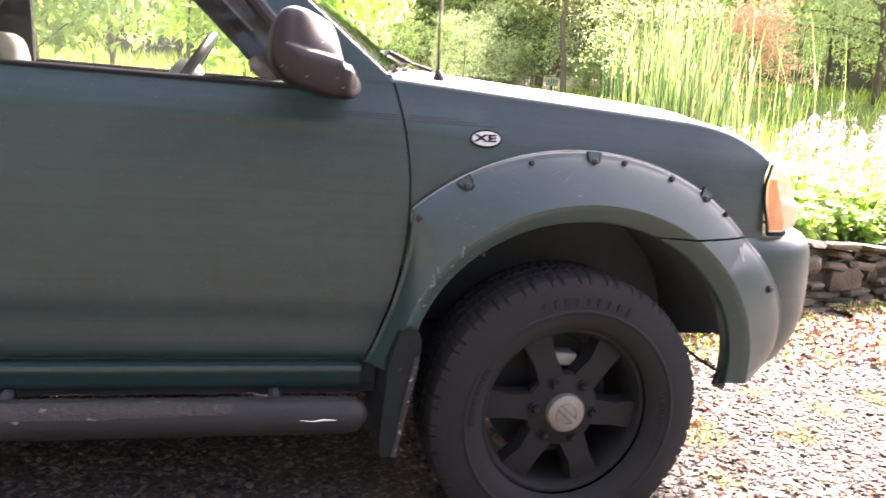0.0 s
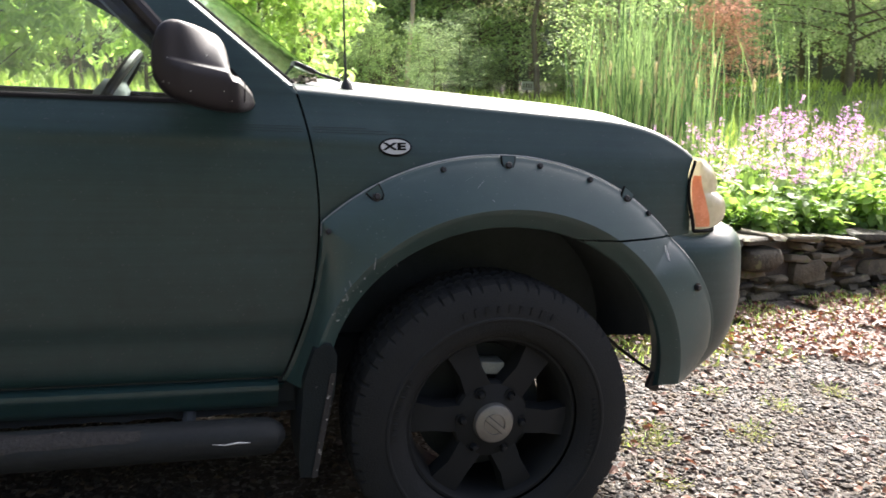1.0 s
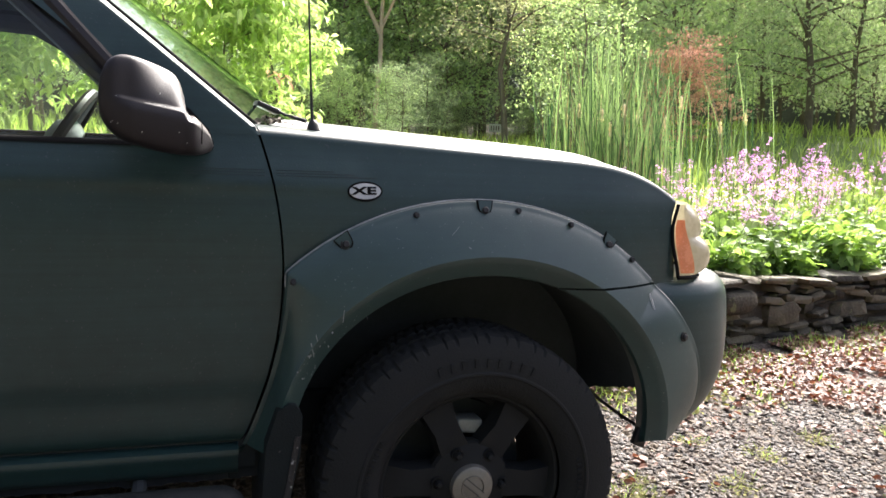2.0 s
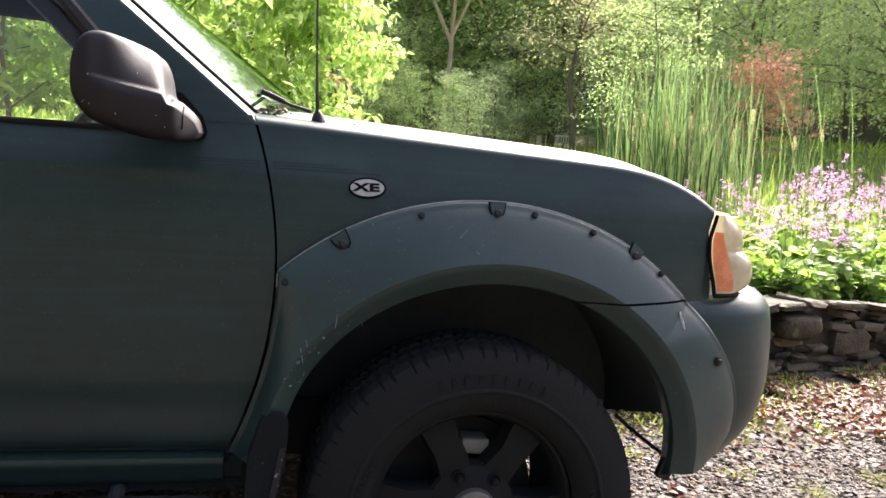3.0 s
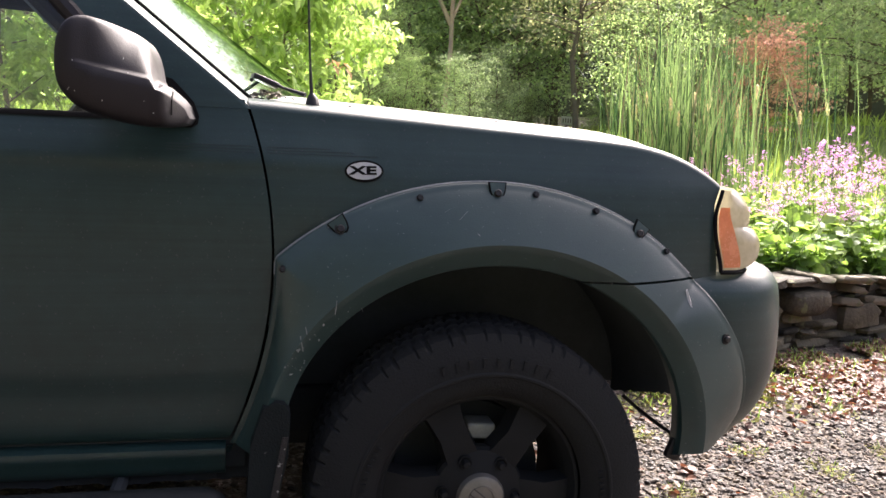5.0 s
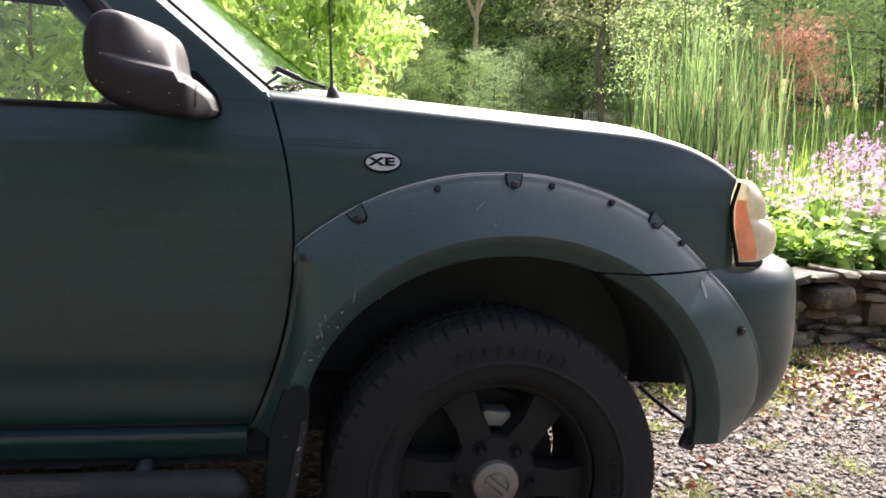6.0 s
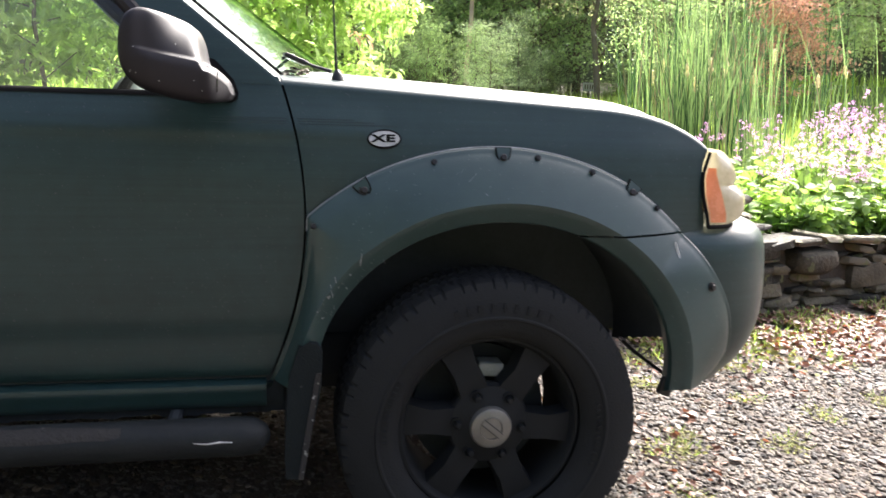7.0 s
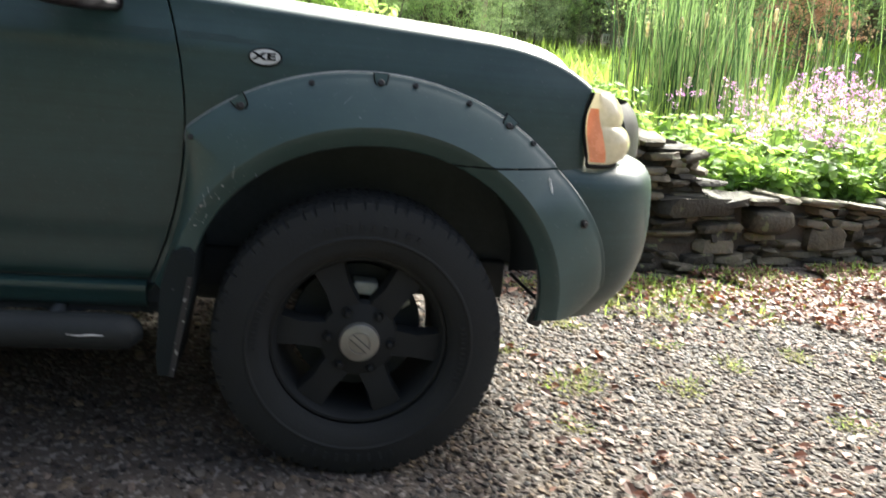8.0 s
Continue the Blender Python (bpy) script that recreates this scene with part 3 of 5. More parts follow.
for s in (1, -1):
    jamb = grid(lambda u, v: ((lambda z: (door_edge(z) - 0.05 + 0.10 * u, side(-0.45, z) + 0.030, z))(0.47 + 0.72 * v)), 4, 24)
    part("door_jamb", thick(jamb if s > 0 else mirrored(jamb), 0.01 * s), SEAL, truck)
part("firewall", box(-0.56, -0.50, 0.16, WIDE - 0.16, 0.46, 1.17), UNDERBODY, truck)
part("gearbox", box(-1.9, -0.2, 0.60, 1.20, 0.27, 0.47, 0.04), UNDERBODY, truck)
part("engine", box(-0.46, 0.5, 0.48, WIDE - 0.48, 0.52, 1.04, 0.04), UNDERBODY, truck)
for y in (0.42, WIDE - 0.50):
    part("chassis_rail", box(-3.7, 0.47, y, y + 0.08, 0.38, 0.50, 0.01), UNDERBODY, truck)
cowl = grid(lambda u, v: (-0.50 + 0.07 * u, 0.2 + (WIDE - 0.4) * v, 1.205 + 0.014 * math.sin(math.pi * v)), 4, 12)
part("cowl_panel", joined(cowl, raise_z(cowl, -0.01)), BLACK, truck, "cowl littered with bits of leaf")
part("dashboard", grid(lambda u, v: (-0.98 + 0.45 * u, 0.14 + (WIDE - 0.28) * v, 1.02 + 0.14 * math.sin(math.pi * (0.1 + 0.55 * u))), 14, 8), BLACK, truck)


for s in (1, -1):
    trim = tube([(-0.79, 0.195, 1.255), (-0.831, 0.205, 1.299), (-0.864, 0.21, 1.328), (-0.886, 0.215, 1.349), (-0.915, 0.22, 1.378), (-1.00, 0.25, 1.455), (-1.15, 0.27, 1.535), (-1.6, 0.28, 1.55)], [0.020 if s > 0 else 0.040] * 8, 10)
    inner_trim = part("pillar_trim", trim if s > 0 else mirrored(trim), SEAT, truck, "dark grey trim inside the windscreen pillar")
    piping = tube([(x - 0.013, y - 0.012, z - 0.011) for x, y, z in ((-0.82, 0.203, 1.288), (-0.864, 0.21, 1.328), (-0.886, 0.215, 1.349), (-0.915, 0.22, 1.378), (-1.00, 0.25, 1.455))], 0.0025, 6)
    part("trim_edge", piping if s > 0 else mirrored(piping), TRIM, inner_trim, "pale edge of the trim")


def ring(c, radius, r, tilt, sides=40):
    m = Matrix.Translation(c) @ Matrix.Rotation(radians(tilt), 4, "Y")
    return placed(joined(*(tube([(radius * math.cos(2 * math.pi * k / sides), radius * math.sin(2 * math.pi * k / sides), 0) for k in range(sides + 1)], r, 8, False),)), m)


wheel_c = (-1.04, 1.30, 1.137)
steering = part("steering_wheel", ring(wheel_c, 0.185, 0.018, -59), BLACK, truck, "black steering wheel seen through the window")
part("steering_hub", placed(joined(lathe([(0.0, -0.05), (0.06, -0.045), (0.085, 0.0), (0.05, 0.05), (0.0, 0.06)], 20), tube([(-0.18, 0, 0), (0.18, 0, 0)], 0.018, 8), tube([(0, 0, 0), (0, 0, -0.18)], 0.018, 8)),
     Matrix.Translation(wheel_c) @ Matrix.Rotation(radians(-59), 4, "Y") @ Matrix.Rotation(radians(90), 4, "X")), TRIM, steering)
for y in (0.52, 1.28):
    seat = part("seat", joined(box(-1.62, -1.16, y - 0.24, y + 0.24, 0.62, 0.82, 0.05), placed(box(-0.09, 0.09, -0.24, 0.24, -0.3, 0.3, 0.06), pose(-1.62, y, 0.945, 0, -14, 0))), SEAT, truck, "grey cloth seat")
    part("headrest", placed(box(-0.05, 0.05, -0.13, 0.13, -0.09, 0.09, 0.045), pose(-1.74, y, 1.33, 0, -12, 0)), SEAT, seat)


for k in range(3):
    z = 1.0985 + 0.0058 * k
    for x0, x1 in ((-0.66, door_edge(z) - 0.012), (door_edge(z) + 0.012, -0.24 - 0.05 * k)):
        line = grid(lambda u, v: (x0 + (x1 - x0) * u, side(x0 + (x1 - x0) * u, z) - 0.0022, z + 0.0012 * v), 16, 2)
        part("pinstripe", line, STRIPE, truck, "faint remains of a pinstripe")


# door mirrors
MIRROR_TOP = ((-0.806, 1.226), (-0.804, 1.262), (-0.798, 1.287), (-0.787, 1.306), (-0.767, 1.316), (-0.742, 1.314), (-0.700, 1.303), (-0.680, 1.293), (-0.668, 1.276), (-0.660, 1.250), (-0.655, 1.222), (-0.640, 1.213), (-0.612, 1.184), (-0.604, 1.160))
MIRROR_LOW = ((-0.806, 1.222), (-0.803, 1.205), (-0.793, 1.187), (-0.772, 1.168), (-0.734, 1.154), (-0.690, 1.144), (-0.643, 1.141), (-0.612, 1.147), (-0.604, 1.158))


def mirror_point(u, v):
    """The outboard skin of the housing: a dark rounded end, a front that falls back behind a ridge, and the arm below it running in to the door."""
    x = -0.806 + 0.202 * (0.5 - 0.5 * math.cos(math.pi * u))
    top, low = curve(x, MIRROR_TOP), curve(x, MIRROR_LOW)
    ridge = 1.2385 - 0.17 * max(0.0, x + 0.768) - 0.6 * max(0.0, x + 0.655)
    ridge = low + (top - low) * min(0.85, max(0.3, (ridge - low) / max(0.001, top - low)))
    back = math.hypot(x + 0.750, 0.004) + x + 0.750
    start, end = smooth01((x + 0.785) / 0.04), 1 - smooth01((x + 0.662) / 0.014)
    if v < 0.5:
        t = v / 0.5
        z = low + (ridge - low) * (1 - math.cos(math.pi / 2 * t))
        y = -0.176 + 0.13 * back + 0.030 * (1 - t) ** 2 + 0.004 * start * end * max(0.0, (t - 0.86) / 0.14) ** 2
    else:
        z = ridge + (top - ridge) * math.sin(math.pi / 2 * (2 * v - 1) ** 1.6)
        rise = 0.074 * (z - ridge) / max(0.001, top - ridge) * (1 - 0.65 * smooth01((x + 0.657) / 0.02))
        y = -0.176 + 0.13 * back + start * (0.004 + 0.008 * smooth01((z - ridge) / 0.007)) + start * smooth01(back / 0.13) * (0.30 * rise + 4.5 * rise**2) + 0.8 * start * min(back, 0.16) * rise
    y += 0.075 * smooth01((x + 0.645) / 0.045)
    q, p = abs(2 * v - 1), abs(2 * u - 1)
    y += 0.030 * (1 - math.sqrt(max(0.0, 1 - q**7))) + (0.045 if u < 0.5 else 0.06) * (1 - math.sqrt(max(0.0, 1 - p**(6 if u < 0.5 else 12))))
    return x, y, z


housing = grid(mirror_point, 66, 60)
for s in (1, -1):
    shell = thick(housing, 0.115)
    door_mirror = part("door_mirror", shell if s > 0 else mirrored(shell), MIRROR_PLASTIC, truck, "black grained door mirror, wet and worn", smooth=50)
    near_mirror = door_mirror if s > 0 else near_mirror
    joint = tube([(x, y - 0.0004, z) for x, y, z in (mirror_point(0.765 + 0.01 * math.sin(0.09 * k), k / 30) for k in range(9, 30))], 0.0016, 6, False)
    part("mirror_joint", joint if s > 0 else mirrored(joint), SEAL, door_mirror, "dark joint round the mirror's foot")
    gasket = thick(([(x, side(-1, z) - 0.004, z) for x, z in ((-0.690, 1.142), (-0.612, 1.142), (-0.600, 1.150), (-0.598, 1.164), (-0.608, 1.192), (-0.636, 1.222), (-0.650, 1.236), (-0.690, 1.245))], [tuple(range(8))]), 0.02)
    part("mirror_gasket", gasket if s > 0 else mirrored(gasket), SEAL, door_mirror, "black rubber gasket under the mirror's foot")
drops = random.Random(4)
for k in range(11):
    p = mirror_point(drops.uniform(0.12, 0.74), drops.uniform(0.22, 0.86))
    part("water_drop", placed(lathe([(0.0, -0.0006), (0.0005, -0.0004), (0.0007, 0.0)], 8), Matrix.Translation((p[0], p[1] - 0.0002, p[2])) @ Matrix.Diagonal((1, 1, drops.uniform(0.8, 2.4), 1))), PLATE, near_mirror, smooth=60)


# nose: lamps, grille, bumper
def lamp_plan(s):
    """Plan of the lamp from the wing round to the front."""
    a = s * math.pi / 2
    return 0.549 + 0.180 * math.sin(a) ** 0.85, 0.072 + 0.36 * (1 - math.cos(a)) ** 1.25


def lamp_point(u, v, s0, s1):
    s, z = s0 + (s1 - s0) * u, 0.866 + 0.188 * v
    x, y = lamp_plan(s)
    out = (0.032 * math.sqrt(max(0.0, 1 - ((v - 0.29) / 0.25) ** 2)) + 0.020 * math.sqrt(max(0.0, 1 - ((v - 0.77) / 0.24) ** 2))) * smooth01((s - 0.10) / 0.3) * (1 - 0.6 * smooth01((s - 0.45) / 0.4))
    x += (lamp_edge(z) - 0.547) * (1 - smooth01(s / 0.5))
    return x + out - (0.012 * v + 0.022 * v**3) * smooth01(s / 0.3) - 0.012 * abs(2 * v - 1) * smooth01(s / 0.2), y + 0.028 * v - out * 0.35, z


for s in (1, -1):
    lens = grid(lambda u, v: lamp_point(u, v, 0.0, 1.0), 44, 36)
    amber = [(x + 0.001, y - 0.003, z) for x, y, z in (lamp_point(u / 9, 0.06 + 0.73 * v / 23, 0.012, 0.112 + 0.080 * (1 - v / 23) ** 0.8) for u in range(10) for v in range(24))], grid(lambda u, v: (u, v, 0), 10, 24)[1]
    lamp = part("headlamp", lens if s > 0 else mirrored(lens), LENS, truck, "yellowed headlamp lens", smooth=50)
    part("turn_signal", amber if s > 0 else mirrored(amber), AMBER, lamp, "faded amber turn signal", smooth=50)
    surround = tube([lamp_point(0, v / 24, 0.0, 1.0) for v in range(25)], 0.0045, 8)
    part("lamp_gasket", surround if s > 0 else mirrored(surround), SEAL, lamp)
    base = tube([lamp_point(u / 24, 0.0, 0.0, 1.0) for u in range(25)], 0.0055, 8)
    part("lamp_gasket", base if s > 0 else mirrored(base), SEAL, lamp)
grille = grid(lambda u, v: (0.800 + 0.185 * math.sin(math.pi * u) ** 0.8 - 0.01 * v - 0.05 * v**4, 0.40 + (WIDE - 0.80) * u, 0.845 + 0.165 * v), 24, 8)
part("grille", grille, BLACK, truck)


def bumper_point(u, v):
    z = 0.425 + 0.438 * v
    s = bumper_swell(z)
    a = -math.pi / 2 + math.pi * u
    c, q = max(0.0, math.cos(a)) ** 0.62, math.copysign(abs(math.sin(a)) ** 0.55, math.sin(a))
    half = (WIDE / 2 - 0.052) * (1 - (1 - s) * 0.34)
    return 0.50 + 0.364 * s * c + 0.03 * c, WIDE / 2 + half * q, z


part("bumper", grid(bumper_point, 80, 40), PAINT, truck, "body-coloured wrap-round bumper, dull and scuffed", smooth=45)
shelf = grid(lambda u, v: ((lambda p: (p[0] - 0.16 * v, WIDE / 2 + (p[1] - WIDE / 2) * (1 - 0.12 * v), p[2] + 0.004 * v))(bumper_point(u, 1.0))), 80, 6)
part("bumper_top", shelf, PAINT, truck, smooth=45)
part("bumper_core", box(0.64, 0.72, 0.25, WIDE - 0.25, 0.50, 0.80, 0.02), UNDERBODY, truck)


# arch liners, mud flaps, step tubes
for s in (1, -1):
    liner = grid(lambda u, v: ((lambda a: (0.02 + 0.47 * math.cos(a), 0.05 + 0.40 * v, 0.5 + 0.40 * math.sin(a) + 0.006 * (1 - min(1, 20 * u)) * noise.noise((v * 21, 0, 4))))(0.21 - 0.30 * v + (3.33 - 0.21 + 0.30 * v) * u)), 40, 24)
    inner = grid(lambda u, v: (0.02 + 0.47 * v * math.cos(-0.02 + 3.35 * u), 0.45, 0.5 + 0.40 * v * math.sin(-0.02 + 3.35 * u)), 30, 3)
    part("arch_liner", joined(liner, inner) if s > 0 else mirrored(joined(liner, inner)), LINER, truck)
    outline = [(-0.412, 0.585), (-0.424, 0.606), (-0.441, 0.612), (-0.466, 0.598), (-0.489, 0.520), (-0.494, 0.427), (-0.498, 0.330), (-0.494, 0.283), (-0.455, 0.281), (-0.439, 0.380), (-0.415, 0.500)]
    flap = thick(([(x, -0.020, z) for x, z in reversed(outline)], [tuple(range(11))]), 0.24)
    flap_part = part("mud_flap", flap if s > 0 else mirrored(flap), FLAP, truck, "black rubber mud flap with chipped pale edge")
    edge = thick(([(-0.415, -0.0225, 0.54), (-0.439, -0.0225, 0.38), (-0.455, -0.0225, 0.281), (-0.467, -0.0225, 0.281), (-0.453, -0.0225, 0.38), (-0.427, -0.0225, 0.54)], [(0, 1, 4, 5), (1, 2, 3, 4)]), 0.24)
    part("flap_edge", edge if s > 0 else mirrored(edge), CHIPPED, flap_part, "chipped edge strip")
    flange = grid(lambda u, v: (-1.95 + 1.42 * u, 0.118, 0.45 - (0.053 + 0.006 * noise.noise((u * 60, 0, 3)) + 0.004 * noise.noise((u * 17, 0, 8))) * v), 160, 3)
    part("sill_flange", flange if s > 0 else mirrored(flange), UNDERBODY, truck, "ragged lower flange of the sill")
    # Added dark block that keeps the gap between sill and flap in shade.
    filler = box(-0.56, -0.465, 0.115, 0.14, 0.40, 0.53, 0.004)
    part("sill_gap_filler", filler if s > 0 else mirrored(filler), UNDERBODY, truck)
    inner_sill = box(-1.95, -0.50, 0.105, 0.135, 0.43, 0.58)
    part("inner_sill", inner_sill if s > 0 else mirrored(inner_sill), UNDERBODY, truck)
    pipe = tube([(-1.95, 0.06, 0.375), (-1.90, 0.01, 0.385), (-1.8, -0.008, 0.39), (-0.60, -0.008, 0.39), (-0.565, -0.005, 0.39), (-0.552, 0.01, 0.39)], [0.044, 0.044, 0.045, 0.045, 0.043, 0.030], 24)
    step = part("step_bar", pipe if s > 0 else mirrored(pipe), STEP, truck, "scraped black tubular step bar with worn tread", smooth=50)
    for x in (-0.75, -1.35):
        bracket = tube([(x, 0.0, 0.40), (x, 0.12, 0.41), (x, 0.42, 0.44)], 0.016, 8)
        part("bracket", bracket if s > 0 else mirrored(bracket), UNDERBODY, step)
    if s > 0:
        pad_angle = lambda u, v: 47 + 70 * (v - 0.5) * (0.8 + 0.35 * noise.noise((u * 14, v * 2, 5))) * (1 - 0.5 * u**8)
        pad = grid(lambda u, v: (-1.75 + 0.90 * u, -0.008 - 0.0458 * math.cos(radians(pad_angle(u, v))), 0.39 + 0.0458 * math.sin(radians(pad_angle(u, v)))), 30, 8)
        part("worn_tread", pad, WORN, step, "pale scuffed tread on the step bar")
        mark = [(-0.612 - 0.028 * k, -0.0535, 0.395 + 0.002 * math.sin(k * 2.3)) for k in range(4)]
        part("bare_metal_scrape", tube(mark, [0.0008, 0.0025, 0.0016, 0.0006], 6), PLATE, step, "bright bare-metal scrape")
part("hanging_cable", tube([(0.455, 0.30, 0.50), (0.49, 0.29, 0.470), (0.53, 0.24, 0.440), (0.556, 0.16, 0.425), (0.545, 0.10, 0.44)], 0.005, 8), BLACK, truck, "loose black cable below the bumper")
part("torn_liner_tag", placed(box(-0.018, 0.018, -0.01, 0.01, -0.028, 0.02, 0.005), pose(0.475, 0.05, 0.455, 0, 20, 0)), BLACK, truck)

# wheels
TYRE = [(0.230, 0.036), (0.240, 0.018), (0.262, 0.006), (0.300, 0.000), (0.330, 0.006), (0.348, 0.016), (0.361, 0.030), (0.369, 0.055), (0.371, 0.13), (0.369, 0.205), (0.361, 0.232), (0.330, 0.258), (0.27, 0.26), (0.232, 0.23)]
BLOCKS = 90


def tyre_skin():
    """The carcass turned round its axle, with the tread's blocks and grooves and a ridge on the side wall."""
    rows = TYRE[:3] + [(0.280, 0.0025), (0.2835, -0.002), (0.2880, -0.002), (0.2915, 0.0012)] + [(0.318, 0.003), (0.338, 0.010), (0.354, 0.015), (0.3690, 0.024), (0.3750, 0.045), (0.3765, 0.078), (0.3765, 0.0785), (0.367, 0.081), (0.367, 0.090), (0.3775, 0.093), (0.3775, 0.125), (0.367, 0.128), (0.367, 0.137), (0.3775, 0.140), (0.3775, 0.172), (0.367, 0.175), (0.367, 0.184), (0.3765, 0.187), (0.3735, 0.215), (0.3655, 0.235)] + TYRE[-3:]
    verts = []
    for k in range(BLOCKS * 6):
        a = 2 * math.pi * k / (BLOCKS * 6)
        for j, (r, y) in enumerate(rows):
            phase = (k + (0, 2, 4, 1)[int((y - 0.015) / 0.055) % 4] + (k // 6 % 3 == 0)) % 6
            groove = 0.0045 if r > 0.3665 and phase in ((0,) if y < 0.06 else (0, 1)) else (0.003 if r > 0.356 and phase == 0 and k // 6 % 2 else 0.0)
            verts.append(((r - groove) * math.cos(a), y + (0.004 if groove and y < 0.06 else 0.0), (r - groove) * math.sin(a)))
    n, m = len(rows), BLOCKS * 6
    return verts, [(k * n + j, k * n + j + 1, (k + 1) % m * n + j + 1, (k + 1) % m * n + j) for k in range(m) for j in range(n - 1)]


def sidewall_marks():
    """Worn raised lettering, reduced to plain bars, in two bands on the side wall."""
    r = random.Random(8)
    out = []
    for start, count, radius, tall in ((66, 9, 0.312, 0.020), (246, 9, 0.312, 0.020), (-20, 12, 0.268, 0.010), (150, 12, 0.268, 0.010)):
        for k in range(count):
            wide = tall * r.uniform(0.32, 0.55)
            a = start + k * (5.4 if tall > 0.015 else 3.0)
            out.append(placed(box(radius - tall / 2, radius + tall / 2, -0.0006, 0.008, -wide / 2, wide / 2), Matrix.Rotation(radians(-a), 4, "Y")))
    return joined(*out)


marks_mesh = mesh_of("sidewall_lettering", *sidewall_marks(), RUBBER, 30)
tyre_mesh = mesh_of("tyre", *tyre_skin(), RUBBER, 35)
SPOKE = 55.0
spokes = [lathe([(0.234, 0.040), (0.229, 0.020), (0.221, 0.020), (0.214, 0.030), (0.207, 0.060), (0.200, 0.120), (0.200, 0.22), (0.205, 0.23)], 72),
          lathe([(0.052, 0.020), (0.098, 0.036), (0.104, 0.046), (0.100, 0.075), (0.052, 0.09)], 36)]
for k in range(6):
    m = Matrix.Rotation(radians(-(SPOKE + 60 * k)), 4, "Y")
    spokes.append(placed(([(0.085, 0.036, -0.036), (0.085, 0.036, 0.036), (0.150, 0.030, 0.031), (0.212, 0.040, 0.040), (0.212, 0.040, -0.040), (0.150, 0.030, -0.031),
                           (0.085, 0.080, -0.042), (0.085, 0.080, 0.042), (0.150, 0.075, 0.038), (0.212, 0.085, 0.046), (0.212, 0.085, -0.046), (0.150, 0.075, -0.038)],
                          [(0, 1, 2, 5), (5, 2, 3, 4), (1, 7, 8, 2), (2, 8, 9, 3), (6, 0, 5, 11), (11, 5, 4, 10)]), m))
rim_mesh = mesh_of("rim", *joined(*spokes), RIM, 28)
cap_mesh = mesh_of("hub_cap", *joined(lathe([(0.0, 0.002), (0.044, 0.002), (0.050, 0.005), (0.053, 0.012), (0.053, 0.05)], 40), lathe([(0.026, 0.002), (0.0265, -0.001), (0.0295, -0.001), (0.030, 0.002)], 36),
                   placed(box(-0.031, 0.031, -0.0015, 0.003, -0.006, 0.006, 0.001), Matrix.Rotation(radians(40), 4, "Y"))), CAP, 30)
emblem_mesh = mesh_of("emblem", *joined(lathe([(0.0255, 0.0018), (0.026, 0.0005), (0.029, 0.0005), (0.0295, 0.0018)], 36), placed(box(-0.030, 0.030, -0.0022, 0.0018, -0.0085, -0.006, 0.0005), Matrix.Rotation(radians(40), 4, "Y")), placed(box(-0.030, 0.030, -0.0022, 0.0018, 0.006, 0.0085, 0.0005), Matrix.Rotation(radians(40), 4, "Y"))), EMBLEM, 30)
nut_mesh = mesh_of("lug_nut", *joined(lathe([(0.0, 0.012), (0.007, 0.013), (0.0095, 0.018), (0.0095, 0.045)], 6), lathe([(0.0125, 0.034), (0.0130, 0.026), (0.0155, 0.026), (0.0165, 0.040)], 20)), RIM, 30)
disc_mesh = mesh_of("brake_disc", *joined(lathe([(0.0, 0.150), (0.174, 0.150), (0.174, 0.172), (0.0, 0.172)], 40)), UNDERBODY, 30)
calliper = placed(box(-0.033, 0.033, -0.03, 0.03, -0.018, 0.018, 0.006), pose(0.012, 0.11, 0.124, 0, 4, 0))
calliper_mesh = mesh_of("brake_calliper", *calliper, BRAKE, 30)
lug_mesh = mesh_of("brake_lug", *box(-0.022, 0.022, -0.02, 0.02, -0.013, 0.013, 0.006), BRAKE, 30)
bracket_mesh = mesh_of("brake_bracket", *placed(box(-0.022, 0.022, -0.02, 0.02, -0.035, 0.035, 0.008), pose(0.10, 0.135, 0.075, 0, 60, 0)), BRAKE, 30)
for x, s in ((0.0, 1), (0.0, -1), (-2.72, 1), (-2.72, -1)):
    wheel = new("wheel")
    wheel.parent = truck
    tagged(wheel, "dark six-spoke alloy wheel with a chunky all-terrain tyre")
    wheel.matrix_basis = pose(x, 0 if s > 0 else WIDE, 0.375, 0, 0, 0 if s > 0 else 180)
    tyre = part("tyre", tyre_mesh, RUBBER, wheel, "dusty black tyre with blocky tread", at=pose(0, -0.025, 0))
    part("sidewall_lettering", marks_mesh, RUBBER, tyre, "worn raised marks on the side wall", kind="stuff")
    part("rim", rim_mesh, RIM, wheel)
    cap = part("hub_cap", cap_mesh, CAP, wheel, "round dull metal hub cap")
    part("emblem", emblem_mesh, EMBLEM, cap, "worn round emblem")
    for k in range(6):
        a = radians(SPOKE + 60 * k)
        part("lug_nut", nut_mesh, RIM, wheel, at=pose(0.081 * math.cos(a), 0.0, 0.081 * math.sin(a)))
    part("brake_disc", disc_mesh, UNDERBODY, wheel)
    part("brake_calliper", calliper_mesh, BRAKE, wheel, "pale metal brake calliper")
    part("brake_bracket", bracket_mesh, BRAKE, wheel)
    for px, pz, turn in ((0.082, -0.048, 20), (-0.028, -0.088, 5)):
        part("brake_lug", lug_mesh, BRAKE, wheel, at=pose(px, 0.13, pz, 0, turn, 0))
    part("axle_stub", tube([(0, 0.09, 0), (0, 0.5, 0)], 0.05, 12), UNDERBODY, wheel)

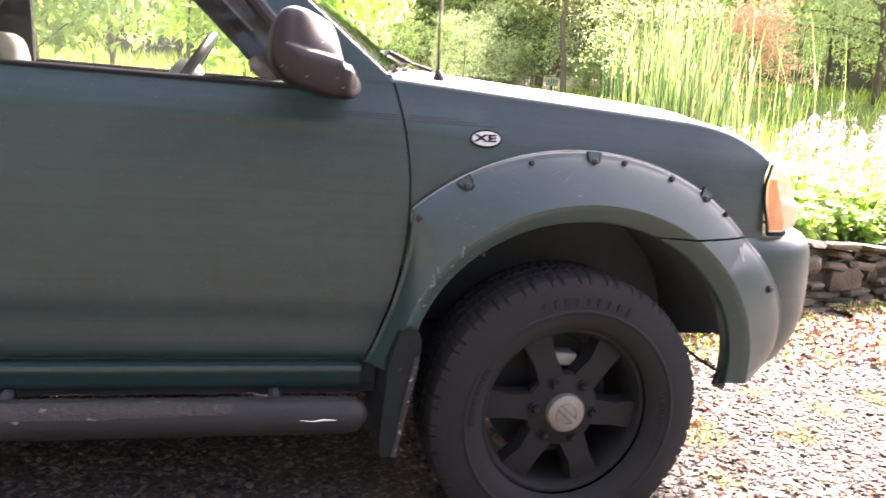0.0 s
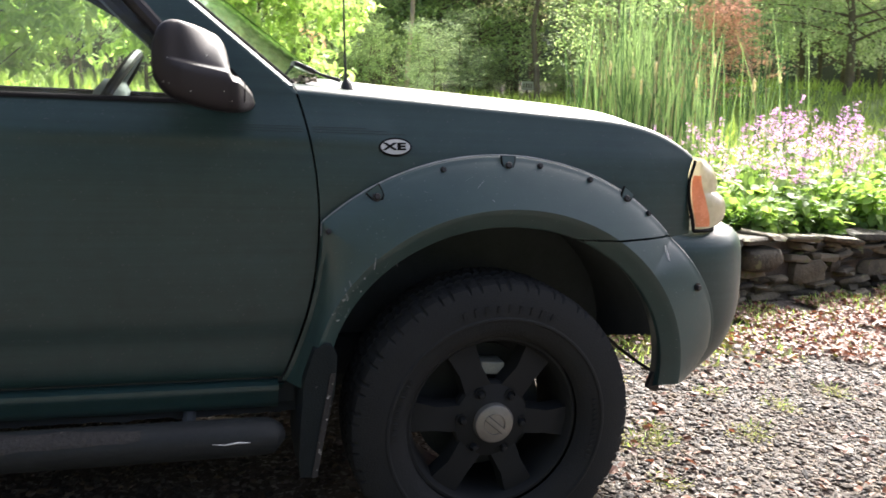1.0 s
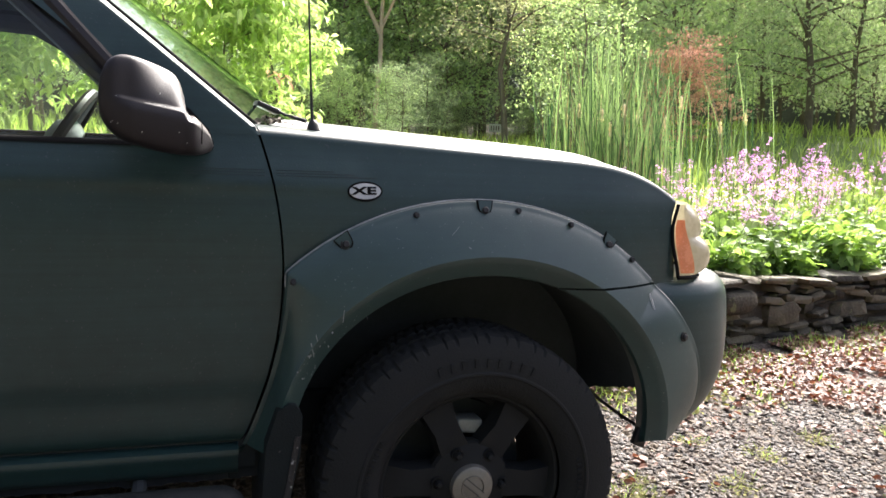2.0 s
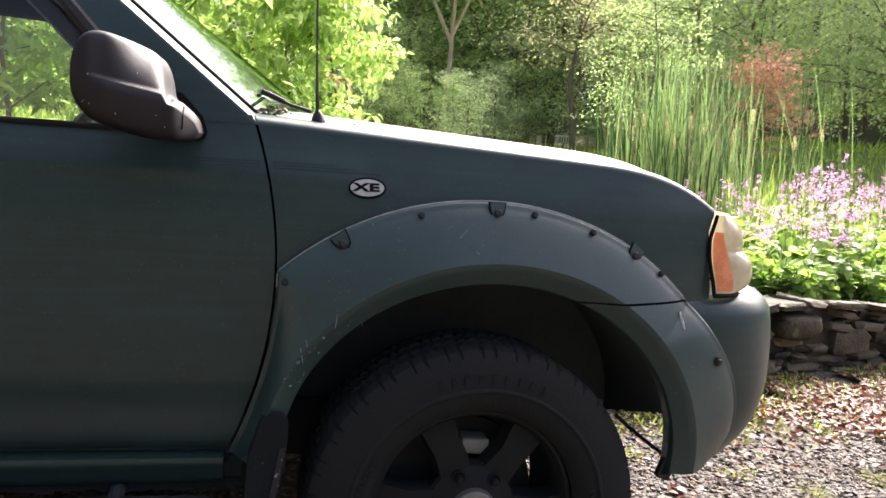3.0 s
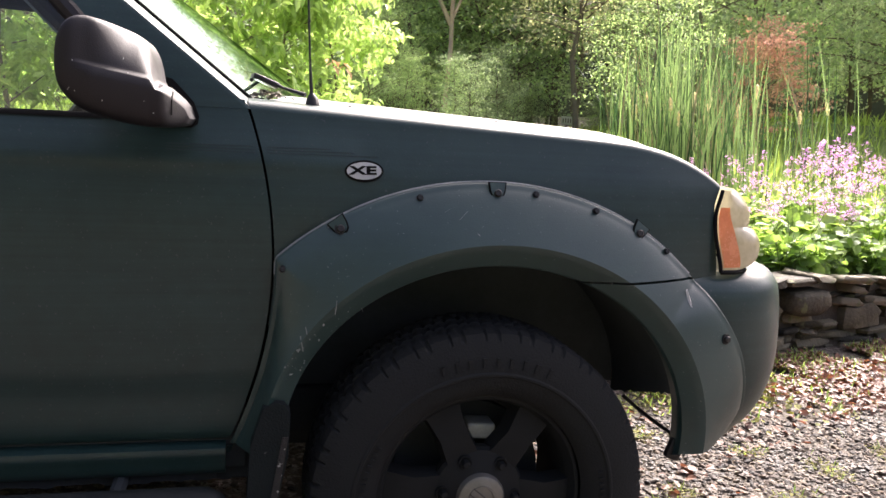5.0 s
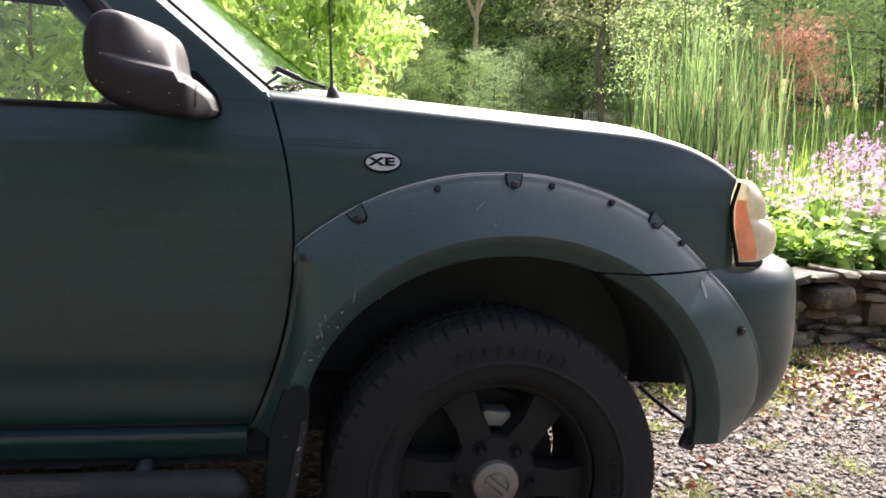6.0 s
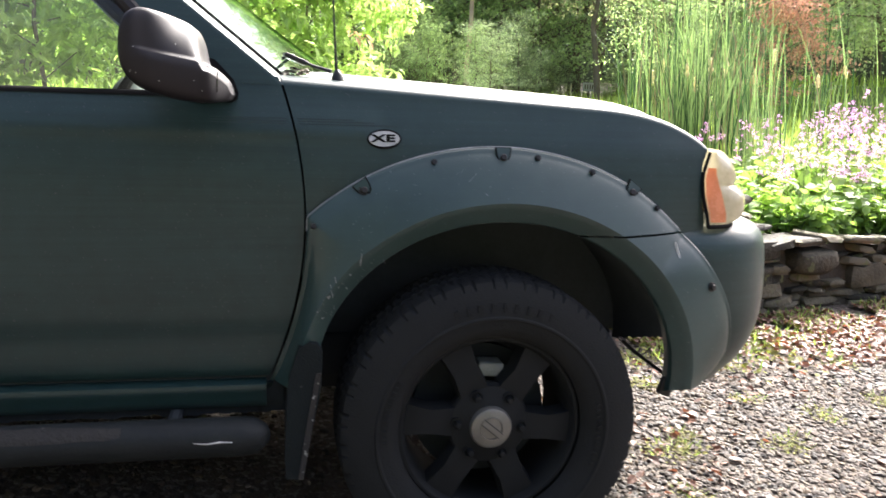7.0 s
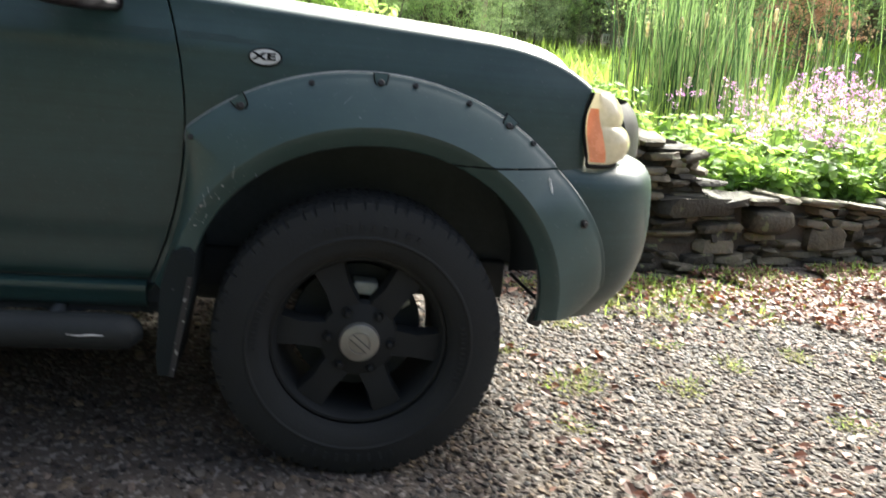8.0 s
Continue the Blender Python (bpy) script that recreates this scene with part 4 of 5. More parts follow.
# badge, aerial, wiper
def oval(rx, rz, y0, y1, n=40):
    return thick(([(rx * math.cos(-2 * math.pi * k / n), y0, rz * math.sin(-2 * math.pi * k / n)) for k in range(n)], [tuple(range(n))]), y1 - y0)


bx, bz = -0.2695, 1.069
badge_pose = pose(bx, side(bx, bz) - 0.001, bz, -12, -1.5, -2)
badge = part("badge", oval(0.040, 0.0225, -0.004, 0.004), SEAL, truck, "oval silver badge with dark lettering", at=badge_pose)
part("badge_plate", oval(0.0355, 0.0180, -0.0065, -0.003), PLATE, badge)
for name, letter, x0, wide in (("letter", "X", -0.0135, 1.85), ("letter", "E", 0.0140, 1.85)):
    text = bpy.data.curves.new(name, "FONT")
    text.body, text.size, text.align_x, text.align_y, text.extrude, text.offset = letter, 0.0235, "CENTER", "CENTER", 0.0006, 0.0010
    source = new(name, text)
    me = bpy.data.meshes.new_from_object(source)
    me.name = name
    bpy.data.objects.remove(source)
    me.materials.clear()
    me.materials.append(SEAL)
    part(name, me, SEAL, badge, at=pose(x0, -0.0072, 0.0, 90, 0, 0) @ Matrix.Diagonal((wide, 1, 1, 1)))
aerial = part("aerial", joined(tube([(-0.370, 0.20, 1.200), (-0.371, 0.20, 1.214), (-0.373, 0.20, 1.226)], [0.016, 0.013, 0.005], 14), tube([(-0.373, 0.20, 1.222), (-0.378, 0.20, 1.30), (-0.412, 0.20, 2.02)], [0.0045, 0.0026, 0.0016], 8)), BLACK, truck, "thin black whip aerial")
part("wiper", joined(tube([(-0.385, 0.215, 1.222), (-0.43, 0.245, 1.235), (-0.485, 0.285, 1.262)], [0.005, 0.0035, 0.003], 8), tube([(-0.50, 0.26, 1.250), (-0.485, 0.36, 1.262), (-0.46, 0.62, 1.275)], 0.004, 8),
                     placed(box(-0.03, 0.03, -0.02, 0.02, -0.006, 0.006, 0.003), pose(-0.47, 0.27, 1.25, 0, 20, 10))), BLACK, truck, "black wiper on the cowl")
crumbs = np.random.default_rng(3)
for k in range(14):
    u, v = crumbs.uniform(0.0, 0.55), crumbs.uniform(0.0, 0.06)
    p = bonnet_point(u, v) if k > 5 else (-0.47 + 0.02 * k / 5, 0.24 + 0.07 * k, 1.222)
    debris = tagged(new("leaf_crumb", mesh_of("leaf_crumb", [(-0.008, 0, 0.001), (0, 0.006, 0.003), (0.010, 0.001, 0.002), (0.002, -0.006, 0.005)], [(0, 3, 1), (3, 2, 1)], PLATE if k % 3 else SEAL, 0)), "tiny dry leaf crumb lying on the bonnet", "leaf litter", "crumbs on the bonnet")
    debris.matrix_basis = pose(p[0], p[1], p[2] + 0.001, 0, 0, crumbs.uniform(0, 360)) @ Matrix.Diagonal((1.0 + 0.8 * crumbs.random(),) * 3 + (1,))

# ---------- stones, leaves and blades by the thousand ----------
rng = np.random.default_rng(7)


def turned(yaw, pitch, roll):
    """Rotation matrices, one for each row: roll about x, then pitch up, then yaw."""
    cy, sy, cp, sp, cr, sr = np.cos(yaw), np.sin(yaw), np.cos(pitch), np.sin(pitch), np.cos(roll), np.sin(roll)
    return np.stack([np.stack([cy * cp, -cy * sp * sr - sy * cr, -cy * sp * cr + sy * sr], -1),
                     np.stack([sy * cp, -sy * sp * sr + cy * cr, -sy * sp * cr - cy * sr], -1),
                     np.stack([sp, cp * sr, cp * cr], -1)], 1)


LEAF = np.array([(0, 0, 0), (0.42, 0.27, 0.05), (1, 0, -0.10), (0.42, -0.27, 0.05), (0.45, 0, -0.02)], float), np.array([(0, 1, 4), (1, 2, 4), (2, 3, 4), (3, 0, 4)])
LANCE = np.array([(0, 0, 0), (0.22, 0.16, 0.03), (0.6, 0.19, 0.02), (1, 0, -0.16), (0.6, -0.19, 0.02), (0.22, -0.16, 0.03), (0.45, 0, -0.05)], float), np.array([(0, 1, 6), (1, 2, 6), (2, 3, 6), (3, 4, 6), (4, 5, 6), (5, 0, 6)])
BROAD = np.array([(0, 0, 0), (0.30, 0.34, 0.04), (0.75, 0.26, 0.02), (1, 0, -0.12), (0.75, -0.26, 0.02), (0.30, -0.34, 0.04), (0.5, 0, -0.04)], float), np.array([(0, 1, 6), (1, 2, 6), (2, 3, 6), (3, 4, 6), (4, 5, 6), (5, 0, 6)])
SPRAY = np.array([(0, 0, 0), (0.5, 0.32, 0.06), (1, 0.05, -0.10), (0.45, -0.30, 0.03)], float), np.array([(0, 1, 2), (0, 2, 3)])


def scattered(shape, pos, size, yaw, pitch, roll):
    """Copies of a small shape, as vertices and faces of one mesh. size: one number a copy, or three."""
    base, faces = shape
    size = np.asarray(size, float)
    size = size[:, None] if size.ndim == 1 else size
    v = np.einsum("nij,nkj->nki", turned(yaw, pitch, roll), base[None] * size[:, None, :]) + pos[:, None, :]
    f = faces[None] + (np.arange(len(pos)) * len(base))[:, None, None]
    return v.reshape(-1, 3), f.reshape(-1, faces.shape[1])


def cloud_mesh(name, pieces, mats, smooth=False):
    """One mesh out of several (vertices, faces, material index)."""
    me = bpy.data.meshes.new(name)
    off, verts, faces, index = 0, [], [], []
    for v, f, k in pieces:
        verts.append(np.asarray(v, float))
        faces += [tuple(int(i) + off for i in q) for q in f]
        index += [k] * len(f)
        off += len(v)
    me.from_pydata(np.concatenate(verts).tolist(), [], faces)
    for m in mats:
        me.materials.append(m)
    me.polygons.foreach_set("material_index", index)
    if smooth:
        me.shade_smooth()
    return me


LEAF_GREEN = material("leaf_green", (0.085, 0.138, 0.046), (0.200, 0.280, 0.095), 3, 0.6, 0, 0, specular=0.15, translucent=(1.12, 1.15, 0.58), spread=0.5, per="island")
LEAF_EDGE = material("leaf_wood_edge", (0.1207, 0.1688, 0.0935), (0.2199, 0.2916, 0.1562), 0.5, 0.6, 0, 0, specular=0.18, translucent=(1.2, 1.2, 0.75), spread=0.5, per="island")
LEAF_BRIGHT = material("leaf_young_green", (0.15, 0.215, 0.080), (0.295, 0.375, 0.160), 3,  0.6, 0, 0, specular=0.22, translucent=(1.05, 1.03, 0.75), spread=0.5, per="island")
# Woodland and olive leaves are lifted and greyed: distant haze put into their colour.
LEAF_WOOD = material("leaf_woodland_hazed", (0.1174, 0.1543, 0.1029), (0.2515, 0.3075, 0.2033), 0.35,  0.6, 0, 0, specular=0.22, translucent=(1.3, 1.3, 0.95), spread=0.55, per="island")
LEAF_OLIVE = material("leaf_olive_hazed", (0.1417, 0.1464, 0.1027), (0.2681, 0.2690, 0.1871), 0.35,  0.6, 0, 0, specular=0.22, translucent=(1.3, 1.3, 0.9), spread=0.5, per="island")
# Shaded copy of the leaves: the wood's gloom put into a dark, opaque colour.
LEAF_SHADE = material("leaf_shade_painted", (0.045, 0.058, 0.036), (0.10, 0.115, 0.075), 0.7, 0.6, 0, 0, specular=0.22, spread=0.5, per="island")
MEADOW = material("meadow_blade", (0.14, 0.19, 0.06), (0.29, 0.36, 0.125), 0.8, 0.6, 0, 0, specular=0.15, translucent=(0.95, 1.0, 0.55), spread=0.5, per="island")
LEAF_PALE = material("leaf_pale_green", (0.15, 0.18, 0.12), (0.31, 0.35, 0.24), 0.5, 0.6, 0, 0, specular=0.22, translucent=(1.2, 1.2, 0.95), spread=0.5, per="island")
LEAF_RUST = material("leaf_rust", (0.27, 0.155, 0.115), (0.44, 0.300, 0.240), 2,  0.6, 0, 0, specular=0.22, translucent=(1.0, 0.85, 0.75), spread=0.5, per="island")
BLADE = material("cattail_blade", (0.020, 0.044, 0.022), (0.165, 0.225, 0.110), 3, 0.6, 0, 0, specular=0.2, translucent=(0.55, 0.6, 0.4), spread=0.85, per="island")
DRY = material("dry_stalk", (0.34, 0.27, 0.16), (0.55, 0.46, 0.30), 6, 0.9, spread=0.4, per="island")
FLUFF = material("seed_fluff", (0.54, 0.48, 0.35), (0.75, 0.69, 0.53), 30, 1.0, 0, 0.6, 120, translucent=(0.5, 0.48, 0.45))
PETAL = material("pink_petal", (0.58, 0.24, 0.54), (0.84, 0.54, 0.81), 5, 0.6, translucent=(0.4, 0.3, 0.42), spread=0.7, per="island")
MOSS = material("yellow_moss", (0.085, 0.090, 0.028), (0.21, 0.205, 0.075), 9, 0.8, spread=0.5, per="island", specular=0.15, translucent=(0.4, 0.4, 0.2))
STALK = material("green_stalk", (0.07, 0.12, 0.03), (0.13, 0.19, 0.06), 8, 0.6)
BARK = material("bark", (0.09, 0.07, 0.055), (0.20, 0.165, 0.13), 5, 0.9, 0, 1.0, 25)
PALE_BARK = material("pale_bark", (0.42, 0.31, 0.24), (0.62, 0.49, 0.40), 5, 0.85, 0, 0.8, 25)
DEAD_LEAF = material("dead_leaf", (0.0660, 0.0285, 0.0173), (0.2083, 0.1084, 0.0722), 9, 0.6, spread=0.8, per="island", translucent=(0.3, 0.2, 0.15))
PEBBLE_TAN = material("tan_pebble", (0.0452, 0.0331, 0.0221), (0.1495, 0.1128, 0.0752), 2.6, 0.75, 0, 0.25, 160, spread=0.8, per="island", rough_vary=0.2)
PEBBLE_PINK = material("pinkish_pebble", (0.0405, 0.0293, 0.0230), (0.1363, 0.1037, 0.0823), 2.6, 0.75, 0, 0.25, 160, spread=0.8, per="island", rough_vary=0.2)
PEBBLE = material("damp_pebble", (0.0190, 0.0165, 0.0148), (0.0985, 0.0849, 0.0699), 2.6, 0.75, 0, 0.25, 160, spread=0.9, per="island", rough_vary=0.2)
STONE = material("wall_stone", (0.0270, 0.0243, 0.0162), (0.1530, 0.1350, 0.0918), 11, 0.85, 0, 1.0, 45, spread=0.7, fleck=(0.125, 0.135, 0.065), fleck_amount=0.42, fleck_scale=13)
WHITE_SIGN = material("white_sign", (0.62, 0.63, 0.6), (0.74, 0.74, 0.71), 4, 0.5)

# gravel
ICO = bmesh.new()
bmesh.ops.create_icosphere(ICO, subdivisions=1, radius=1.0)
ico_v, ico_f = np.array([v.co[:] for v in ICO.verts]), np.array([[v.index for v in f.verts] for f in ICO.faces])
ICO.free()


def gravel_piece(n, x0, x1, y0, y1, low, high, kind=0):
    p = np.stack([rng.uniform(x0, x1, n), rng.uniform(y0, y1, n)], -1)
    thin = np.array([noise.noise((x * 0.8, y * 0.8, 9.0)) + 0.9 * noise.noise((x * 2.4, y * 2.4, 4.0)) for x, y in p])
    edge = np.array([wall_line(x) - y for x, y in p])
    fade = np.where(p[:, 0] > 1.4, np.clip((edge - 0.50 - 0.25 * np.clip(p[:, 0] - 2, 0, 3)) / 0.7, 0.08, 1), 1)
    p = p[(rng.random(n) < fade) & (edge > 0.05) & (thin > -1.5)]
    n = len(p)
    s = low * (high / low) ** (rng.random(n) ** 1.5)
    size = np.stack([s * rng.uniform(0.8, 1.4, n), s * rng.uniform(0.65, 1.1, n), s * rng.uniform(0.32, 0.62, n)], -1)
    z = np.array([land(x, y) for x, y in p]) + size[:, 2] * rng.uniform(0.15, 0.75, n)
    jag = ico_v[None] * rng.uniform(0.72, 1.18, (n, len(ico_v), 1))
    v = np.einsum("nij,nkj->nki", turned(rng.uniform(0, 6.3, n), rng.normal(0, 0.24, n), rng.normal(0, 0.24, n)), jag * size[:, None, :]) + np.concatenate([p, z[:, None]], 1)[:, None, :]
    f = ico_f[None] + (np.arange(n) * len(ico_v))[:, None, None]
    return v.reshape(-1, 3), f.reshape(-1, 3), kind


gravel = new("gravel", cloud_mesh("gravel", [gravel_piece(int(n * share), *area, kind) for n, *area in ((18000, 0.2, 2.4, -0.4, 1.5, 0.005, 0.0165), (13000, 0.3, 3.6, 0.2, 2.6, 0.006, 0.017), (7000, -1.9, 0.3, -0.5, 1.4, 0.006, 0.017), (2600, -1.9, 4.0, -2.6, -0.4, 0.008, 0.020), (2300, 2.4, 4.5, -0.4, 1.4, 0.007, 0.018), (2200, -4.6, -1.9, -1.2, 2.0, 0.009, 0.022), (1800, -4.6, 4.2, -4.6, -2.6, 0.010, 0.024))
             for kind, share in enumerate((0.52, 0.26, 0.22))], [PEBBLE, PEBBLE_TAN, PEBBLE_PINK]))
tagged(gravel, "grey, tan and pinkish gravel, damp", "gravel", kind="stuff")


# dry-stone wall
wall = thing("wall_dry_stone", "low retaining wall of dry-laid flat grey-brown stones, stepping down", "wall", kind="structure")


def stone_mesh(seed):
    """A split slab: an uneven many-sided outline, chipped round its upper and lower rims."""
    r = random.Random(seed)
    n = 9
    verts, faces = [], []
    bulge = [r.uniform(0.84, 1.06) for _ in range(n)]
    for z, inset in ((-0.5, 0.86), (-0.28, 0.98), (0.22, 1.0), (0.5, 0.88)):
        for k in range(n):
            a = 2 * math.pi * (k + 0.25 * r.uniform(-1, 1)) / n
            c, q = (math.copysign(abs(f(a)) ** 0.5, f(a)) for f in (math.cos, math.sin))
            m = 0.5 * inset * bulge[k] * r.uniform(0.88, 1.08)
            verts.append((m * c, m * q, z + r.uniform(-0.11, 0.11) + 0.1 * c * (seed % 3 - 1)))
    for i in range(3):
        faces += [(i * n + k, i * n + (k + 1) % n, (i + 1) * n + (k + 1) % n, (i + 1) * n + k) for k in range(n)]
    faces += [tuple(reversed(range(n))), tuple(range(3 * n, 4 * n))]
    return mesh_of("stone", verts, faces, STONE, 22)


stones = [stone_mesh(k) for k in range(18)]
wall_r = random.Random(5)


def lay(x, z, w, h, d, proud=0.0, lean=0.0):
    y = wall_line(x) + d / 2 - proud
    slope = math.degrees(math.atan2(wall_line(x + 0.1) - wall_line(x - 0.1), 0.2))
    part("stone", stones[wall_r.randrange(18)], STONE, wall, at=pose(x, y, z + h / 2, wall_r.uniform(-6, 6), lean + wall_r.gauss(0, 2.6), slope + wall_r.uniform(-6, 6)) @ Matrix.Diagonal((w * 1.10, d, h * 1.10, 1)))


# stones that stand out: a long through-stone, squared blocks and the flat caps over them (x from, x to, z from, z to, proud)
KEYED = ((1.68, 2.26, 0.345, 0.440, 0.045), (2.39, 2.72, 0.225, 0.385, 0.03), (2.90, 3.25, 0.12, 0.235, 0.02), (2.02, 2.36, 0.11, 0.185, 0.01), (3.62, 4.02, 0.10, 0.20, 0.02))
for x0, x1, z0, z1, proud in KEYED[:1] + KEYED[2:]:
    lay((x0 + x1) / 2, z0, x1 - x0, z1 - z0, 0.26, proud)


def keyed(x, z0, z1):
    return any(a - 0.015 < x < b + 0.015 and z1 > c + 0.012 and z0 < d - 0.012 for a, b, c, d, _ in KEYED)


z = -0.02
while z < 0.82:
    low = z < 0.40
    h = wall_r.choice((0.028, 0.038, 0.046, 0.055, 0.07)) if low else wall_r.choice((0.024, 0.030, 0.036, 0.044))
    x = 0.75 + wall_r.uniform(-0.1, 0.1)
    while x < 5.4:
        w = wall_r.uniform(0.11, 0.40) * (0.75 + 4 * h)
        rows = wall_r.choice((1, 1, 2)) if h > 0.06 else 1
        for k in range(rows):
            z0, hh = z + h * k / rows, h / rows * wall_r.uniform(0.78, 1.04)
            if z0 + hh < wall_top(x + w / 2) - 0.02 and not any(keyed(x + w * f, z0, z0 + hh) for f in (0.15, 0.5, 0.85)):
                lay(x + w / 2, z0, w, hh, wall_r.uniform(0.18, 0.26), wall_r.uniform(-0.075, 0.035) + 0.02 * (0.3 - z))
        x += w + wall_r.uniform(0.0, 0.022)
    z += h * 0.985
boulder = bmesh.new()
bmesh.ops.create_icosphere(boulder, subdivisions=3, radius=1.0)
for v in boulder.verts:
    p = Vector([math.copysign(abs(c) ** 0.42, c) for c in v.co])
    v.co = p * 0.5 + p * 0.06 * noise.noise(p * 1.7) + p * 0.025 * noise.noise(p * 5.0)
part("large_block", boulder, STONE, wall, "large squared pale block", smooth=40, at=pose(2.555, wall_line(2.555) + 0.09, 0.300, 3, 2, 16) @ Matrix.Diagonal((0.31, 0.27, 0.148, 1)))
for x, w, dz in ((2.22, 0.34, 0.0), (2.50, 0.46, 0.006), (2.64, 0.22, 0.02), (2.98, 0.36, 0.0), (3.34, 0.38, -0.01), (3.72, 0.44, 0.0), (4.15, 0.42, 0.0), (4.6, 0.45, 0.0)):
    lay(x, wall_top(x) - 0.034 + dz, w * 0.9, 0.036, 0.30, 0.035, wall_r.uniform(-4, 4))
core = grid(lambda u, v: (0.6 + 4.9 * u, wall_line(0.6 + 4.9 * u) + 0.07 + 0.10 * v, -0.02 + (wall_top(0.6 + 4.9 * u) - 0.03) * (1 if v > 0.4 else v / 0.4)), 60, 4)
part("packing_earth", core, SOIL, wall, "dark earth packed behind the stones")


# fallen leaves, moss and weeds along the wall's foot
def ground_points(n, x0, x1, reach):
    out = []
    while len(out) < n:
        x = rng.uniform(x0, x1)
        d = abs(rng.normal(0, reach))
        y = wall_line(x) - 0.02 - d
        if noise.noise((x * 1.6, y * 1.6, 7)) > -0.25:
            out.append((x, y, land(x, y) + 0.012))
    return np.array(out)


strewn = np.stack([rng.uniform(0.5, 4.4, 2600), rng.uniform(-0.3, 2.2, 2600)], -1)
strewn = np.array([(x, y, land(x, y) + 0.012) for x, y in strewn if y < wall_line(x) - 0.05 and noise.noise((x * 1.9, y * 1.9, 12)) > -0.05])
pts = np.concatenate([ground_points(6200, 1.9, 5.0, 0.55), ground_points(5200, 2.3, 5.0, 0.9), ground_points(4200, 2.1, 4.4, 0.5), ground_points(700, 1.2, 2.2, 0.3), strewn])
n = len(pts)
leaf_litter = new("leaf_litter", cloud_mesh("leaf_litter", [(*scattered(BROAD, pts + np.stack([np.zeros(n), np.zeros(n), rng.uniform(0, 0.025, n)], -1), rng.uniform(0.014, 0.046, n), rng.uniform(0, 6.3, n), rng.normal(0.05, 0.28, n), rng.normal(0, 0.4, n)), 0)], [DEAD_LEAF]))
tagged(leaf_litter, "brown and pinkish dead leaves fallen along the wall", "leaf litter", kind="stuff")
BLADE_SHAPE = np.array([(0, -0.06, 0), (0, 0.06, 0), (0.5, 0.045, 0.02), (0.5, -0.045, 0.02), (1, 0, -0.06)], float), np.array([(0, 3, 2), (0, 2, 1), (3, 4, 2)])
pts = np.concatenate([ground_points(2000, 1.3, 5.0, 0.16), ground_points(1300, 1.2, 4.0, 0.34)])
n = len(pts)
pieces = [(*scattered(BLADE_SHAPE, pts, rng.uniform(0.02, 0.07, n), rng.uniform(0, 6.3, n), rng.uniform(0.4, 1.5, n), rng.normal(0, 0.3, n)), 0)]
pts = np.concatenate([ground_points(1100, 1.2, 4.6, 0.2), ground_points(1500, 1.2, 2.7, 0.30)])
n = len(pts)
pieces.append((*scattered(BROAD, pts, rng.uniform(0.018, 0.045, n), rng.uniform(0, 6.3, n), rng.uniform(0, 0.8, n), rng.normal(0, 0.3, n)), 1))
verge = new("verge_grass", cloud_mesh("verge_grass", pieces, [LEAF_GREEN, MOSS]))
tagged(verge, "thin grass and small weeds at the wall's foot", "grass", kind="stuff")


def weed_mesh(seed):
    """A low mossy tuft: tiny leaves in a ragged patch with a few short blades."""
    r = np.random.default_rng(seed)
    n, m = 150, 24
    a, d = r.uniform(0, 6.3, n), 0.085 * np.sqrt(r.random(n)) * r.uniform(0.5, 1.4, n)
    p = np.stack([d * np.cos(a) * 1.4, d * np.sin(a), r.uniform(0.006, 0.018, n)], -1)
    return cloud_mesh("weed", [(*scattered(BROAD, p, r.uniform(0.008, 0.020, n), r.uniform(0, 6.3, n), r.uniform(0.0, 0.6, n), r.normal(0, 0.3, n)), 0),
                               (*scattered(BLADE_SHAPE, p[:m], r.uniform(0.02, 0.045, m), a[:m], r.uniform(0.4, 1.2, m), r.normal(0, 0.3, m)), 1)], [MOSS, LEAF_GREEN])


weeds = [weed_mesh(k) for k in range(4)]
for k, (x, y, s) in enumerate(((0.80, 0.61, 1.0), (0.90, 0.72, 0.7), (0.62, 0.95, 0.8), (1.25, 0.62, 0.9), (1.57, 0.86, 0.8), (0.98, 1.25, 0.9), (1.9, 0.95, 0.8), (1.45, 1.45, 1.1), (1.75, 0.35, 0.8), (2.05, 1.45, 1.0), (2.35, 0.95, 0.9), (1.1, 1.6, 1.2), (0.72, 0.30, 0.6), (1.35, 1.05, 0.7), (1.7, 1.7, 1.2), (2.6, 1.5, 1.0), (0.95, 1.85, 1.1), (2.2, 0.5, 0.7))):
    ob = tagged(new("weed", weeds[k % 4]), "small yellow-green mossy weed growing out of the gravel", "weed", "weeds in the drive", "stuff")
    ob.matrix_basis = pose(x, y, land(x, y), 0, 0, 70 * k) @ Matrix.Diagonal((s, s, s, 1))


# ---------- the planted bed ----------
def tubes_np(paths, r0, r1, sides=4):
    return joined(*(tube(p, [r0 + (r1 - r0) * i / (len(p) - 1) for i in range(len(p))], sides, False) for p in paths))


